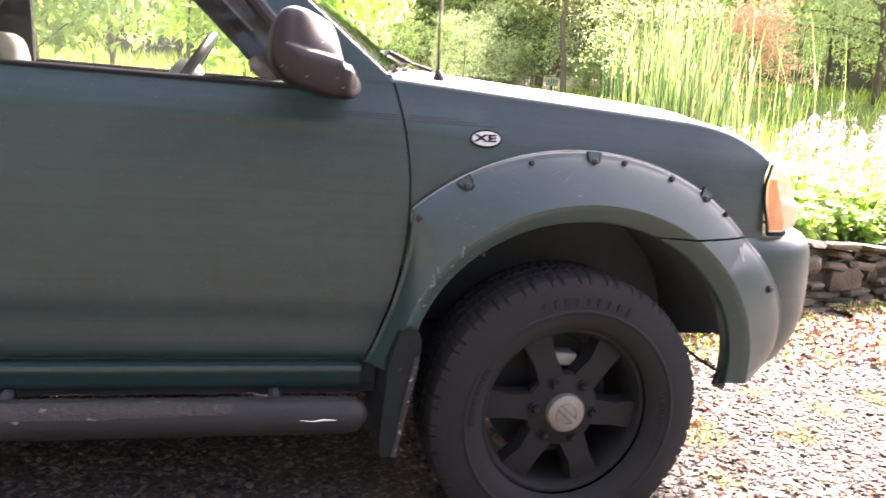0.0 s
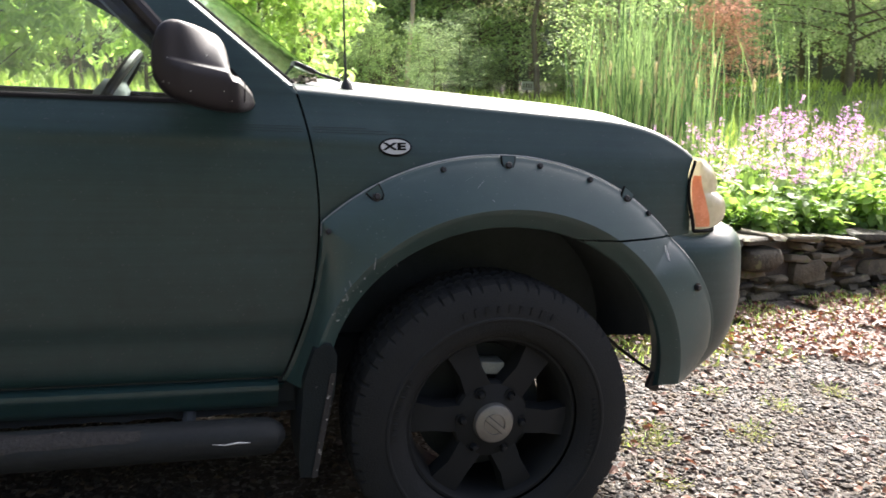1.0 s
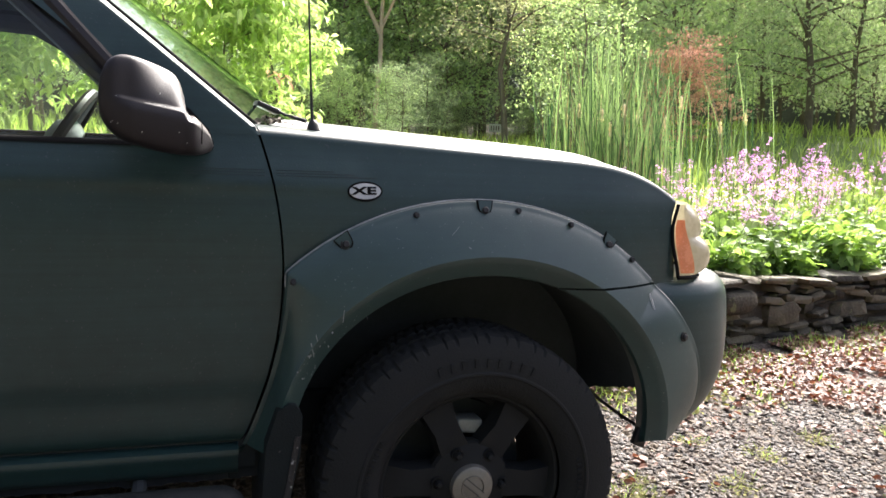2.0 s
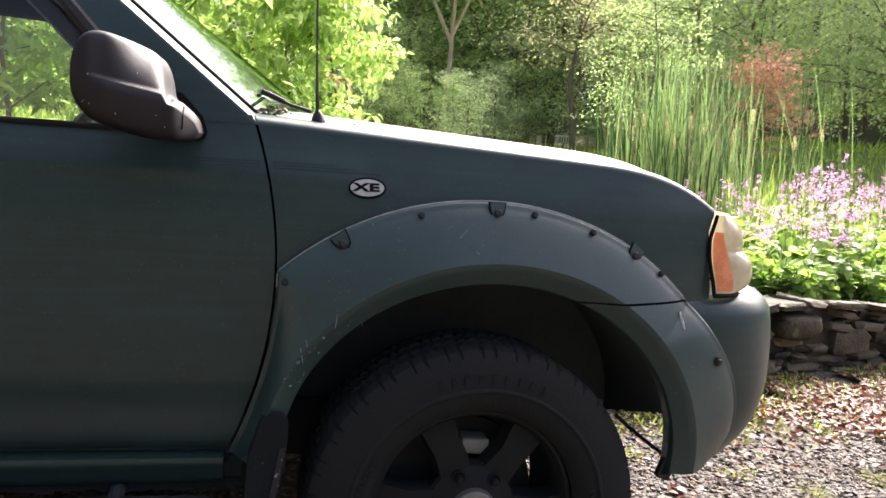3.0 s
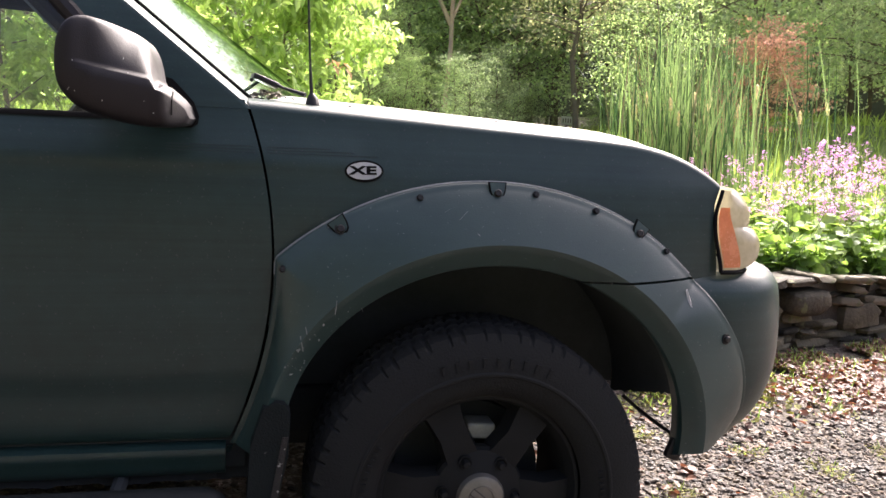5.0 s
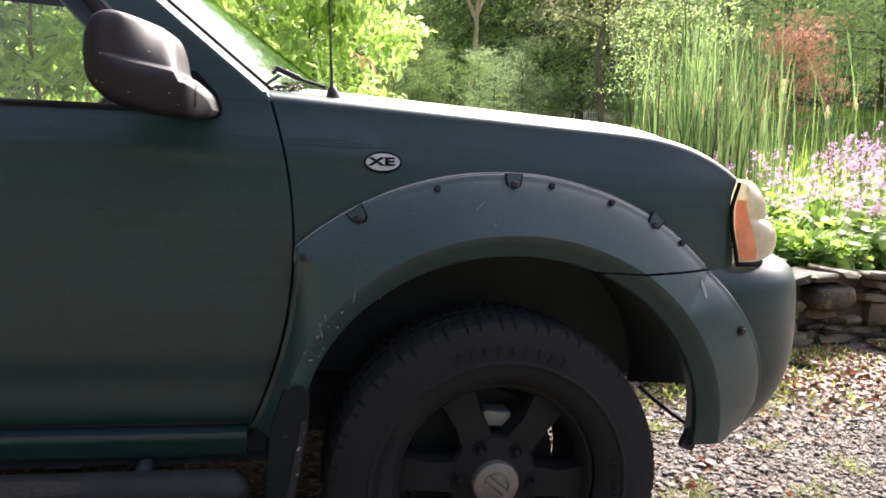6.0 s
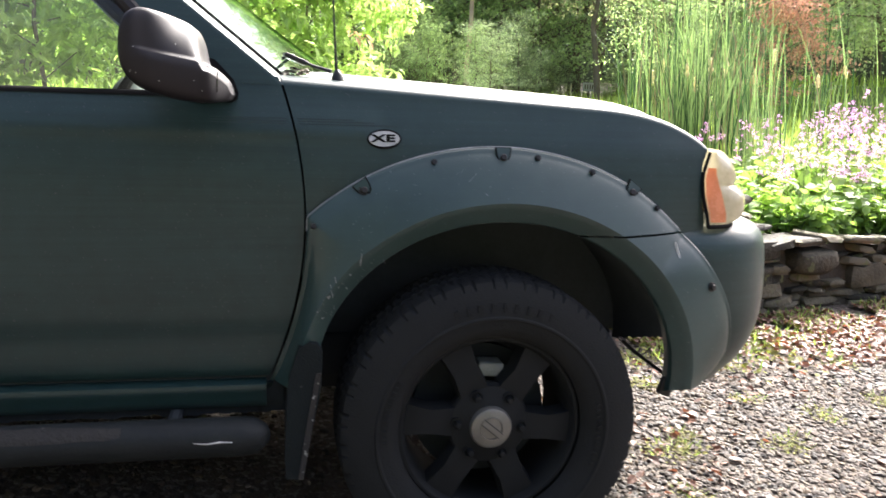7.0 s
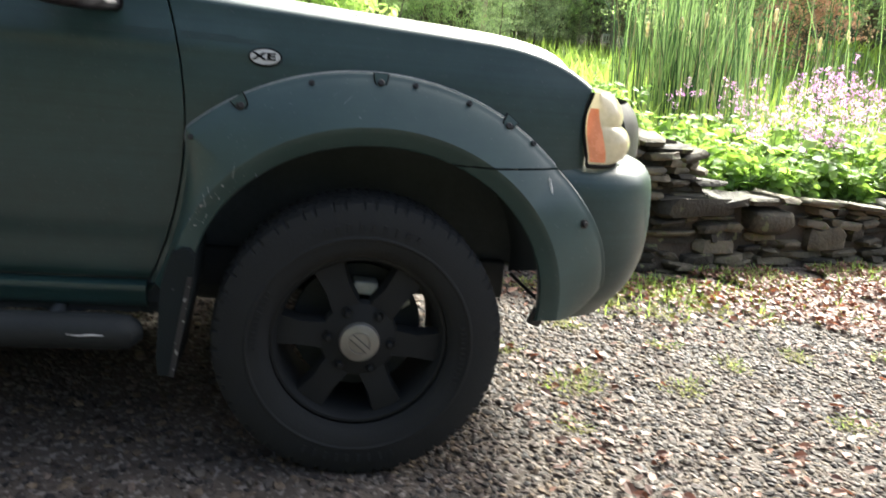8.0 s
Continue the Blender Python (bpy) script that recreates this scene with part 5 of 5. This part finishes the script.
def leafy_plant(seed, height, leaves, size):
    """A soft-stemmed plant: stems that fan out and broad leaves along them."""
    r = np.random.default_rng(seed)
    stems, pos, yaw, pitch = [], [], [], []
    for _ in range(7):
        a, lean = r.uniform(0, 6.3), r.uniform(0.1, 0.55)
        tip = np.array([math.cos(a) * lean * height, math.sin(a) * lean * height, height * r.uniform(0.7, 1.0)])
        pts = [tip * t + np.array([0, 0, -0.12 * lean * height * t * t]) for t in (0, 0.35, 0.7, 1.0)]
        stems.append([tuple(p) for p in pts])
        for t in r.uniform(0.2, 1.0, leaves // 7):
            pos.append(tip * t + np.array([0, 0, -0.12 * lean * height * t * t]))
            yaw.append(a + r.normal(0, 1.2))
            pitch.append(r.normal(0.0, 0.45))
    n = len(pos)
    yaw, pitch = np.array(yaw), np.array(pitch)
    pos = np.array(pos) + np.stack([np.cos(yaw), np.sin(yaw), 0 * yaw], -1) * 0.02
    return stems, (*scattered(BROAD, pos, size * r.uniform(0.5, 1.2, n), yaw, pitch, r.normal(0, 0.4, n)), 0)


def plant_thing(name, label, category, group, stems, stem_mat, parts, radius=0.004):
    ob = thing(name, label, category, group)
    part("stem", tubes_np(stems, radius, radius * 0.4), stem_mat, ob, kind="stuff")
    for pname, piece, mat, plabel in parts:
        part(pname, cloud_mesh(pname, [piece], [mat]), mat, ob, plabel, kind="stuff")
    return ob


def spread(makers, places):
    """Copies of the first-built plants over the places (x, y, size, turn); the first ones move there themselves."""
    for k, (x, y, s, a) in enumerate(places):
        m = pose(x, y, land(x, y) - 0.02, 0, -4, 0) @ pose(0, 0, 0, 0, 0, a) @ Matrix.Diagonal((s, s, s, 1))
        if k < len(makers):
            makers[k].matrix_basis = m
        else:
            copy_thing(makers[k % len(makers)], m).scale = (s, s, s)


def bed_places(n, x0, x1, back0, back1, s0, s1):
    out = []
    for _ in range(n):
        x = rng.uniform(x0, x1)
        out.append((x, wall_line(min(x, 6.0)) + rng.uniform(back0, back1), rng.uniform(s0, s1), rng.uniform(0, 360)))
    return out


leafy = [plant_thing("leafy_plant", "bright green leafy plant with broad pointed leaves, growing in the bed", "plant", "plants in the bed", (g := leafy_plant(20 + k, 0.40, 84, 0.108))[0], STALK, [("foliage", g[1], LEAF_GREEN, "")]) for k in range(3)]
spread(leafy, bed_places(25, 1.35, 2.3, 0.30, 1.3, 0.45, 0.7) + bed_places(105, 2.2, 5.6, 0.26, 1.3, 0.65, 1.15) + bed_places(30, 2.6, 5.4, 0.22, 0.4, 0.5, 0.8) + bed_places(26, 2.7, 6.6, 1.2, 1.8, 0.6, 0.95))


def rocket_plant(seed):
    """A tall branching flower stem with loose heads of small four-petalled flowers."""
    r = np.random.default_rng(seed)
    stems, fp, lp, ly = [], [], [], []
    for _ in range(3):
        a, h = r.uniform(0, 6.3), r.uniform(0.7, 1.0)
        tip = np.array([math.cos(a) * 0.14, math.sin(a) * 0.14, h])
        stems.append([tuple(tip * t) for t in (0, 0.4, 0.75, 1.0)])
        for t in r.uniform(0.1, 0.7, 12):
            lp.append(tip * t)
            ly.append(r.uniform(0, 6.3))
        for _ in range(4):
            b, t = r.uniform(0, 6.3), r.uniform(0.55, 1.0)
            end = tip * t + np.array([math.cos(b) * 0.07, math.sin(b) * 0.07, 0.10 * r.uniform(0.5, 1.2)])
            stems.append([tuple(tip * t), tuple((tip * t + end) / 2 + np.array([0, 0, -0.01])), tuple(end)])
            for _ in range(7):
                fp.append(end + r.normal(0, 0.021, 3))
    fp, lp = np.array(fp), np.array(lp)
    n, m = len(fp), len(lp)
    yaw = r.uniform(0, 6.3, n)
    tilt = r.normal(0.5, 0.5, n)
    petals = [scattered(SPRAY, fp, r.uniform(0.014, 0.022, n), yaw + k * 1.571, tilt * math.cos(k * 1.571) + 0.15, r.normal(0, 0.3, n)) for k in range(4)]
    pv, pf = np.concatenate([p[0] for p in petals]), np.concatenate([p[1] + i * n * 4 for i, p in enumerate(petals)])
    return stems, (pv, pf, 0), (*scattered(LEAF, lp, r.uniform(0.06, 0.13, m), np.array(ly), r.normal(0.2, 0.4, m), r.normal(0, 0.3, m)), 0)


flowers = []
for k in range(4):
    g = rocket_plant(40 + k)
    flowers.append(plant_thing("flowering_plant", "tall stem with loose heads of pink and lilac flowers", "flower", "flowers in the bed", g[0], STALK, [("flower_head", g[1], PETAL, "pale lilac-pink petals"), ("foliage", g[2], LEAF_GREEN, "")], 0.0035))
spread(flowers, [(3.70, 3.75, 0.95, 10), (3.45, 3.55, 0.8, 80), (3.25, 3.35, 0.6, 200), (4.2, 4.2, 1.0, 40)] + bed_places(24, 3.1, 5.6, 0.5, 1.9, 0.5, 0.85) + bed_places(15, 2.7, 3.6, 0.5, 1.7, 0.45, 0.68) + bed_places(14, 4.2, 7.0, 0.9, 2.4, 0.65, 0.95))


# cattails
def cattail_clump(seed):
    r = np.random.default_rng(seed)
    n = 44
    a, d = r.uniform(0, 6.3, n), 0.44 * np.sqrt(r.random(n))
    base = np.stack([d * np.cos(a), d * np.sin(a), 0 * d], -1)
    h, lean, yaw, w = r.uniform(0.75, 1.85, n), np.abs(r.normal(0, 0.12, n)) + 0.25 * (r.random(n) > 0.93), r.uniform(0, 6.3, n), r.uniform(0.0042, 0.0085, n)
    way = np.stack([np.cos(yaw), np.sin(yaw), 0 * yaw], -1)
    face = r.uniform(0, 6.3, n)
    flat = np.stack([np.cos(face), np.sin(face), 0 * face], -1)
    rows = []
    for t, s in ((0, 0.9), (0.35, 1.0), (0.65, 0.85), (0.88, 0.5), (1.0, 0.05)):
        c = base + way * (h * lean * t**2.2)[:, None] + np.array([0, 0, 1.0]) * (h * t * (1 - 0.25 * lean * t))[:, None]
        rows += [c - flat * (w * s)[:, None], c + flat * (w * s)[:, None]]
    v = np.stack(rows, 1).reshape(-1, 3)
    f = np.array([(2 * k, 2 * k + 1, 2 * k + 3, 2 * k + 2) for k in range(4)])[None] + (np.arange(n) * 10)[:, None, None]
    heads, stalks = [], []
    for k in range((0, 1, 1, 2)[seed % 4]):
        x, y, top = r.uniform(-0.3, 0.3), r.uniform(-0.3, 0.3), r.uniform(0.75, 1.4)
        bend = r.uniform(-0.12, 0.12)
        stalks.append([(x, y, 0), (x + bend * 0.4, y, top * 0.6), (x + bend, y, top)])
        ragged = [(0.0, 0.0)] + [(0.017 * (0.5 + 1.0 * r.random()), 0.016 * j) for j in range(1, 9)] + [(0.0, 0.15)]
        heads.append(placed(lathe(ragged, 9), Matrix.Translation((x + bend, y, top - 0.02)) @ Matrix.Rotation(radians(90), 4, "X") @ Matrix.Rotation(r.uniform(-0.3, 0.3), 4, "Z")))
    f, dry = f.reshape(-1, 4), n // 11 * 4
    return [(v, f[dry:], 0), (v, f[:dry], 1)], stalks, heads


cattails = []
for k in range(4):
    blades, stalks, heads = cattail_clump(60 + k)
    ob = thing("cattail_clump", "tall upright clump of green cattails with last year's tan seed heads", "cattail", "cattails behind the bed")
    part("blade_tuft", cloud_mesh("blade_tuft", blades, [BLADE, DRY]), BLADE, ob, kind="stuff")
    part("stalk", tubes_np(stalks, 0.005, 0.003), DRY, ob, kind="stuff")
    for g in heads:
        part("seed_head", g, FLUFF, ob, "ragged fluffy tan seed head")
    cattails.append(ob)
spread(cattails, [(2.92, 4.95, 0.95, 0), (3.15, 5.25, 1.0, 50), (3.35, 4.95, 1.0, 120), (3.62, 5.25, 1.02, 200), (3.75, 5.65, 1.08, 260), (3.18, 5.6, 1.05, 310), (4.15, 5.95, 1.05, 20), (3.42, 6.0, 1.08, 75), (3.9, 6.3, 1.1, 140), (3.55, 5.75, 1.1, 230), (2.95, 5.3, 0.9, 40), (5.3, 6.0, 1.05, 15), (4.7, 6.6, 0.95, 130)])


# ---------- shrubs and trees ----------
def limb_paths(r, height, count, wide, low=0.25):
    """A leaning trunk and limbs that leave it, as lists of points."""
    trunk = [(0, 0, -0.1)]
    for k in range(1, 7):
        t = k / 6
        trunk.append((r.normal(0, 0.03) * height * t, r.normal(0, 0.03) * height * t, height * t))
    limbs = []
    for k in range(count):
        t = low + (0.97 - low) * (k + r.random()) / count
        i = min(5, int(t * 6))
        f = t * 6 - i
        p = np.array(trunk[i]) * (1 - f) + np.array(trunk[i + 1]) * f
        a, out = r.uniform(0, 6.3), wide * (1.15 - 0.75 * t) * r.uniform(0.6, 1.1)
        d = np.array([math.cos(a), math.sin(a), r.uniform(0.1, 0.7)])
        limbs.append([tuple(p), tuple(p + d * out * 0.5 + np.array([0, 0, 0.04 * out])), tuple(p + d * out)])
    return trunk, limbs


def tree_thing(name, label, category, group, seed, height, wide, limbs_n, leaves, leaf_size, mat, bark, shape=SPRAY, low=0.25, droop=0.0, girth=0.02, bushy=0.2):
    r = np.random.default_rng(seed)
    trunk, limbs = limb_paths(r, height, limbs_n, wide, low)
    ob = thing(name, label, category, group)
    rad = girth * height
    part("trunk", tube(trunk, [rad * (1 - 0.85 * k / 6) for k in range(7)], 9, False), bark, ob)
    part("branchwork", tubes_np(limbs, rad * 0.35, rad * 0.06, 5), bark, ob, kind="stuff")
    ends = np.array([p for limb in limbs for p in (limb[1], limb[2], tuple((np.array(limb[1]) + limb[2]) / 2))] + [trunk[6], trunk[5]])
    clump = ends[r.integers(0, len(ends), max(8, leaves // 14))] + r.normal(0, bushy * wide, (max(8, leaves // 14), 3)) * (1, 1, 0.7)
    pos = clump[r.integers(0, len(clump), leaves)] + r.normal(0, 0.09 * wide, (leaves, 3)) * (1, 1, 0.45)
    pos = pos[pos[:, 2] > 0.05 * height]
    n = len(pos)
    part("crown", cloud_mesh("crown", [(*scattered(shape, pos, leaf_size * r.uniform(0.6, 1.3, n), r.uniform(0, 6.3, n), r.normal(-droop, 0.5, n), r.normal(0, 0.6, n)), 0)], [mat]), mat, ob, kind="stuff")
    return ob


shrubs = [tree_thing("shrub", "bright yellow-green young shrub with drooping leaves", "shrub", "shrubs beyond the truck", 80 + k, 2.3, 0.85, 18, 2900, 0.115, LEAF_BRIGHT, BARK, LANCE, 0.15, 0.5, 0.008, 0.22) for k in range(2)]
spread(shrubs, [(-0.15, 6.3, 1.0, 0), (0.30, 6.5, 0.85, 120), (-1.2, 5.9, 1.15, 200), (-2.3, 5.2, 1.15, 60), (-3.3, 4.9, 1.1, 300), (-0.7, 7.4, 1.3, 90), (-2.0, 7.0, 1.5, 30), (-3.6, 6.4, 1.5, 150), (-4.8, 5.2, 1.3, 10), (-5.6, 6.6, 1.6, 70), (-6.8, 5.4, 1.4, 250)])
red_leaf = cloud_mesh("reddened_leaf", [(*scattered(LANCE, np.array([(0.0, 0.0, 0.0), (0.03, 0.0, -0.02), (-0.03, 0.02, 0.01), (0.01, -0.02, -0.05)]), np.array([0.11, 0.09, 0.10, 0.12]), np.array([0.2, 2.6, 1.2, 5.0]), np.array([-0.5, -0.3, -0.2, -0.9]), np.zeros(4)), 0)], [LEAF_RUST])
for x, y, z in ((0.36, -0.3, 0.98), (0.47, -0.3, 0.95)):
    part("reddened_leaf", red_leaf, LEAF_RUST, shrubs[0], "orange-red withered leaves", at=pose(x, y, z, 0, 0, 60 * x))
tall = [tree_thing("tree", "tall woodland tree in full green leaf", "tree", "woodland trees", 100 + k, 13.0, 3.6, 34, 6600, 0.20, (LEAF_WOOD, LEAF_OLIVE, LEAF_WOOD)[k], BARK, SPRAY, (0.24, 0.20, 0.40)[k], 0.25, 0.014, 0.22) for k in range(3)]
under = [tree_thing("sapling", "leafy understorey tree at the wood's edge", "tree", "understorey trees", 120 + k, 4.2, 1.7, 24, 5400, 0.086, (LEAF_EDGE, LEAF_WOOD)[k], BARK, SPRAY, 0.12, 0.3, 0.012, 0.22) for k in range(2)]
# Unseen trees added beside and behind the camera to dim the truck's near side.
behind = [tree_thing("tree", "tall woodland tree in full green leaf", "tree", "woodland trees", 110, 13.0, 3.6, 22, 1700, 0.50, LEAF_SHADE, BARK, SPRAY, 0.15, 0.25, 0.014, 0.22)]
places, side_places = [], []
for k in range(46):
    a = -62 + 135 * (k + rng.random()) / 46
    d = rng.uniform(40, 52)
    (places if -24 < a < 56 else side_places).append((d * math.sin(radians(a)), d * math.cos(radians(a)), rng.uniform(0.85, 1.25), rng.uniform(0, 360)))
spread(tall, places)
# bare-stemmed trees standing forward of the wood, the dark showing between their trunks
for a, d, s, turn in ((8.5, 30, 0.8, 20), (12.0, 25, 0.75, 200), (14.8, 31, 0.85, 75), (16.6, 24, 0.7, 310), (18.4, 29, 0.8, 150), (20.3, 23, 0.72, 40), (21.6, 33, 0.9, 260), (23.8, 26, 0.75, 100), (26.5, 31, 0.85, 350), (33.5, 28, 0.8, 30), (38.0, 24, 0.75, 140)):
    x, y = d * math.sin(radians(a)), d * math.cos(radians(a))
    copy_thing(tall[2], pose(x, y, land(x, y) - 0.02, 0, 3 * math.sin(turn), turn)).scale = (s, s, s)
places = side_places
# Added out of view; their distance and size set how much sky gets past.
for k in range(16):
    a = radians(85 + 70 * (k + rng.random()) / 16)
    d = rng.uniform(28, 40)
    places.append((d * math.sin(a), d * math.cos(a) - 1.5, rng.uniform(0.4, 0.6), rng.uniform(0, 360)))
for k in range(20):
    a = radians(168 + 127 * (k + rng.random()) / 20)
    d = rng.uniform(15, 23)
    places.append((d * math.sin(a), d * math.cos(a) - 1.5, rng.uniform(0.7, 0.95), rng.uniform(0, 360)))
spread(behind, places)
spread(under, [(d * math.sin(radians(a)), d * math.cos(radians(a)), s, 77 * a) for a, d, s in
               ((6, 16.2, 0.7), (12.6, 22, 1.75), (10.4, 25, 1.85), (14.2, 26, 1.9), (4.5, 19, 0.9), (-2, 14, 1.0), (3, 17, 0.9), (14, 12.4, 0.34), (-12, 13, 0.65), (-22, 12, 0.65), (-32, 12, 0.65), (-42, 12, 0.65), (0, 21, 1.2), (9, 24, 1.2), (27, 19, 1.0), (31, 16, 1.1), (35, 17, 1.4), (46, 20, 1.5), (52, 18, 1.4), (58, 16, 1.4), (41, 26, 1.3), (-52, 11, 1.3), (65, 18, 1.5), (24, 30, 1.3), (8, 28, 1.4), (33, 30, 1.4), (-4, 23, 1.3), (0, 27, 1.5), (4, 24, 1.2), (11, 27, 1.2), (13, 33, 1.5), (16, 28, 0.8), (18, 34, 1.5), (20, 27, 0.8), (22, 33, 1.5), (24, 25, 0.9), (27, 30, 1.3), (30, 24, 1.2), (-9, 20, 1.3), (-15, 18, 1.4), (37, 33, 1.6), (43, 33, 1.6), (48, 30, 1.5), (28, 36, 1.6), (3, 33, 1.6), *((-6 + 2.3 * k, 21 + 9 * ((k * 0.618) % 1.0), 1.35 + 0.5 * ((k * 0.377) % 1.0)) for k in range(26)))
               if -46 < a < 50 and not 15.0 < a < 24.5])
for a, d, s, k in ((7.2, 15.5, 0.42, 0), (8.6, 18.5, 0.62, 0), (9.9, 16.5, 0.38, 0), (10.3, 22.0, 1.35, 0), (13.2, 16.0, 0.36, 0), (14.6, 22.5, 1.3, 0), (16.2, 19.0, 0.45, 1), (17.6, 23.0, 1.25, 0), (19.6, 24.0, 1.2, 1)):
    x, y = d * math.sin(radians(a)) - 0.5, d * math.cos(radians(a)) - 1.6
    copy_thing(under[k], pose(x, y, land(x, y) - 0.02, 0, 0, 53 * a)).scale = (s, s, s)
for k in (*range(8), *range(11, 16)):
    a, d, s = radians(12.5 + 0.95 * k), 19.5 + 4 * ((k * 0.618) % 1.0), 0.20 + 0.12 * ((k * 0.377) % 1.0)
    x, y = d * math.sin(a), d * math.cos(a)
    copy_thing(under[k % 2], pose(x, y, land(x, y) - 0.02, 0, 0, 67 * k)).scale = (s * 1.4, s * 1.4, s)
# Added out of view: its crown darkens the ground that the door reflects.
shade_tree = tree_thing("shade_tree", "unseen tall tree added so that its crown shades the drive", "tree", "", 190, 16.0, 3.3, 40, 8000, 0.34, LEAF_WOOD, BARK, SPRAY, 0.56, 0.2, 0.012, 0.16)
spread([shade_tree], [(8.9, 5.4, 1.0, 40)])
rust = tree_thing("rusty_tree", "small dying tree with rust-red foliage", "tree", "", 140, 3.9, 1.6, 26, 3600, 0.115, LEAF_RUST, BARK, SPRAY, 0.2, 0.5, 0.012, 0.2)
thicket = tree_thing("thicket_tree", "open many-stemmed yellow-green young tree behind the cattails", "tree", "", 160, 3.4, 1.25, 26, 5600, 0.048, LEAF_EDGE, BARK, LEAF, 0.05, 0.3, 0.009, 0.16)
spread([thicket], [(4.5, 8.3, 0.85, 0)])
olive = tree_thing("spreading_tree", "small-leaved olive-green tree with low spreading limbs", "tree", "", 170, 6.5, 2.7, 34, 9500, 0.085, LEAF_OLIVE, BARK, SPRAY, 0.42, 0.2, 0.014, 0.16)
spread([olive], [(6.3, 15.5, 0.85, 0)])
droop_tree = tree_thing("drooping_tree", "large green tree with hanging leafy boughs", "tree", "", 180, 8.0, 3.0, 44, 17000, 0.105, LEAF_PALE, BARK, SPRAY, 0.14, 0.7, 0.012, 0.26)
spread([droop_tree], [(13.2, 14.0, 1.0, 0)])
copy_thing(droop_tree, pose(16.5, 11.5, land(16.5, 11.5), 0, -4, 130))
spread([rust], [(7.85, 10.9, 0.57, 0)])
pale = thing("leaning_tree", "slender pale-barked tree leaning at the wood's edge", "tree", "")
part("trunk", joined(tube([(0, 0, -0.1), (0.06, 0, 0.9), (0.20, 0, 1.9), (0.28, 0, 3.0), (0.60, 0, 5.6)], [0.075, 0.062, 0.055, 0.048, 0.03], 10, False), tube([(0.27, 0, 2.7), (0.75, 0.1, 3.6), (1.4, 0.2, 5.0)], [0.04, 0.03, 0.02], 8, False), tube([(0.25, 0, 2.5), (-0.2, 0.1, 3.6), (-0.5, 0.1, 5.0)], [0.06, 0.04, 0.02], 8, False)), PALE_BARK, pale)
r = np.random.default_rng(150)
n = 1500
part("crown", cloud_mesh("crown", [(*scattered(SPRAY, np.stack([r.normal(0.5, 0.9, n), r.normal(0, 0.7, n), r.uniform(3.6, 7.5, n)], -1), r.uniform(0.12, 0.26, n), r.uniform(0, 6.3, n), r.normal(-0.3, 0.5, n), r.normal(0, 0.6, n)), 0)], [LEAF_OLIVE]), LEAF_OLIVE, pale, kind="stuff")
spread([pale], [(3.85, 17.9, 1.0, 0)])
sign = thing("sign_board", "small white sign board on a post at the meadow's edge", "sign", at=(7.72, 19.9, land(7.72, 19.9) + 0.02))
part("post", box(-0.025, 0.025, -0.03, 0.03, -0.1, 0.56, 0.008), BARK, sign)
board = part("board", box(-0.18, 0.18, -0.05, -0.03, 0.32, 0.55, 0.01), WHITE_SIGN, sign)
for k in range(4):
    part("bar", box(-0.13 + 0.072 * k, -0.10 + 0.072 * k, -0.054, -0.049, 0.375, 0.495, 0.003), BARK, board, "plain dark bar")
# meadow grass
pts = []
while len(pts) < 16000:
    a, d = rng.uniform(-0.5, 1.25), 4.6 + 20 * rng.random() ** 1.3
    x, y = d * math.sin(a), d * math.cos(a)
    if y > wall_line(min(x, 6.0)) + 2.0:
        pts.append((x, y, land(x, y)))
pts = np.array(pts)
n = len(pts)
meadow = new("meadow_grass", cloud_mesh("meadow_grass", [(*scattered(BLADE_SHAPE, pts, rng.uniform(0.15, 0.45, n), rng.uniform(0, 6.3, n), rng.uniform(0.8, 1.5, n), rng.normal(0, 0.4, n)), 0)], [MEADOW]))
tagged(meadow, "rough sunlit meadow grass", "grass", kind="stuff")
# One sheet stands for the far woods, its shade painted in.
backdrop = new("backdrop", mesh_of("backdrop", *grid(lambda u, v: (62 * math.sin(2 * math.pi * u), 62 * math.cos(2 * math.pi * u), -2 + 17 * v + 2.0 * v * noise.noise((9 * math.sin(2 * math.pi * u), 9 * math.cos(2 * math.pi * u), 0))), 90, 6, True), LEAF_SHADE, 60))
tagged(backdrop, "sheet for the distant woods, their shade painted dark", "woods", kind="structure")

# dry bits caught on the cowl
r = np.random.default_rng(31)
n = 130
pts = np.stack([r.normal(-0.462, 0.024, n), r.normal(0.275, 0.03, n), np.zeros(n)], -1)
pts[:, 2] = 1.213 + 0.024 * np.exp(-((pts[:, 0] + 0.462) / 0.03) ** 2 - ((pts[:, 1] - 0.275) / 0.04) ** 2) * r.uniform(0.4, 1.0, n)
heap = new("debris_heap", cloud_mesh("debris_heap", [(*scattered(LEAF, pts, r.uniform(0.008, 0.02, n), r.uniform(0, 6.3, n), r.normal(0.1, 0.3, n), r.normal(0, 0.4, n)), 0)], [DEBRIS]))
tagged(heap, "dry leaf bits and seeds heaped on the cowl by the wiper", "leaf litter", kind="stuff")
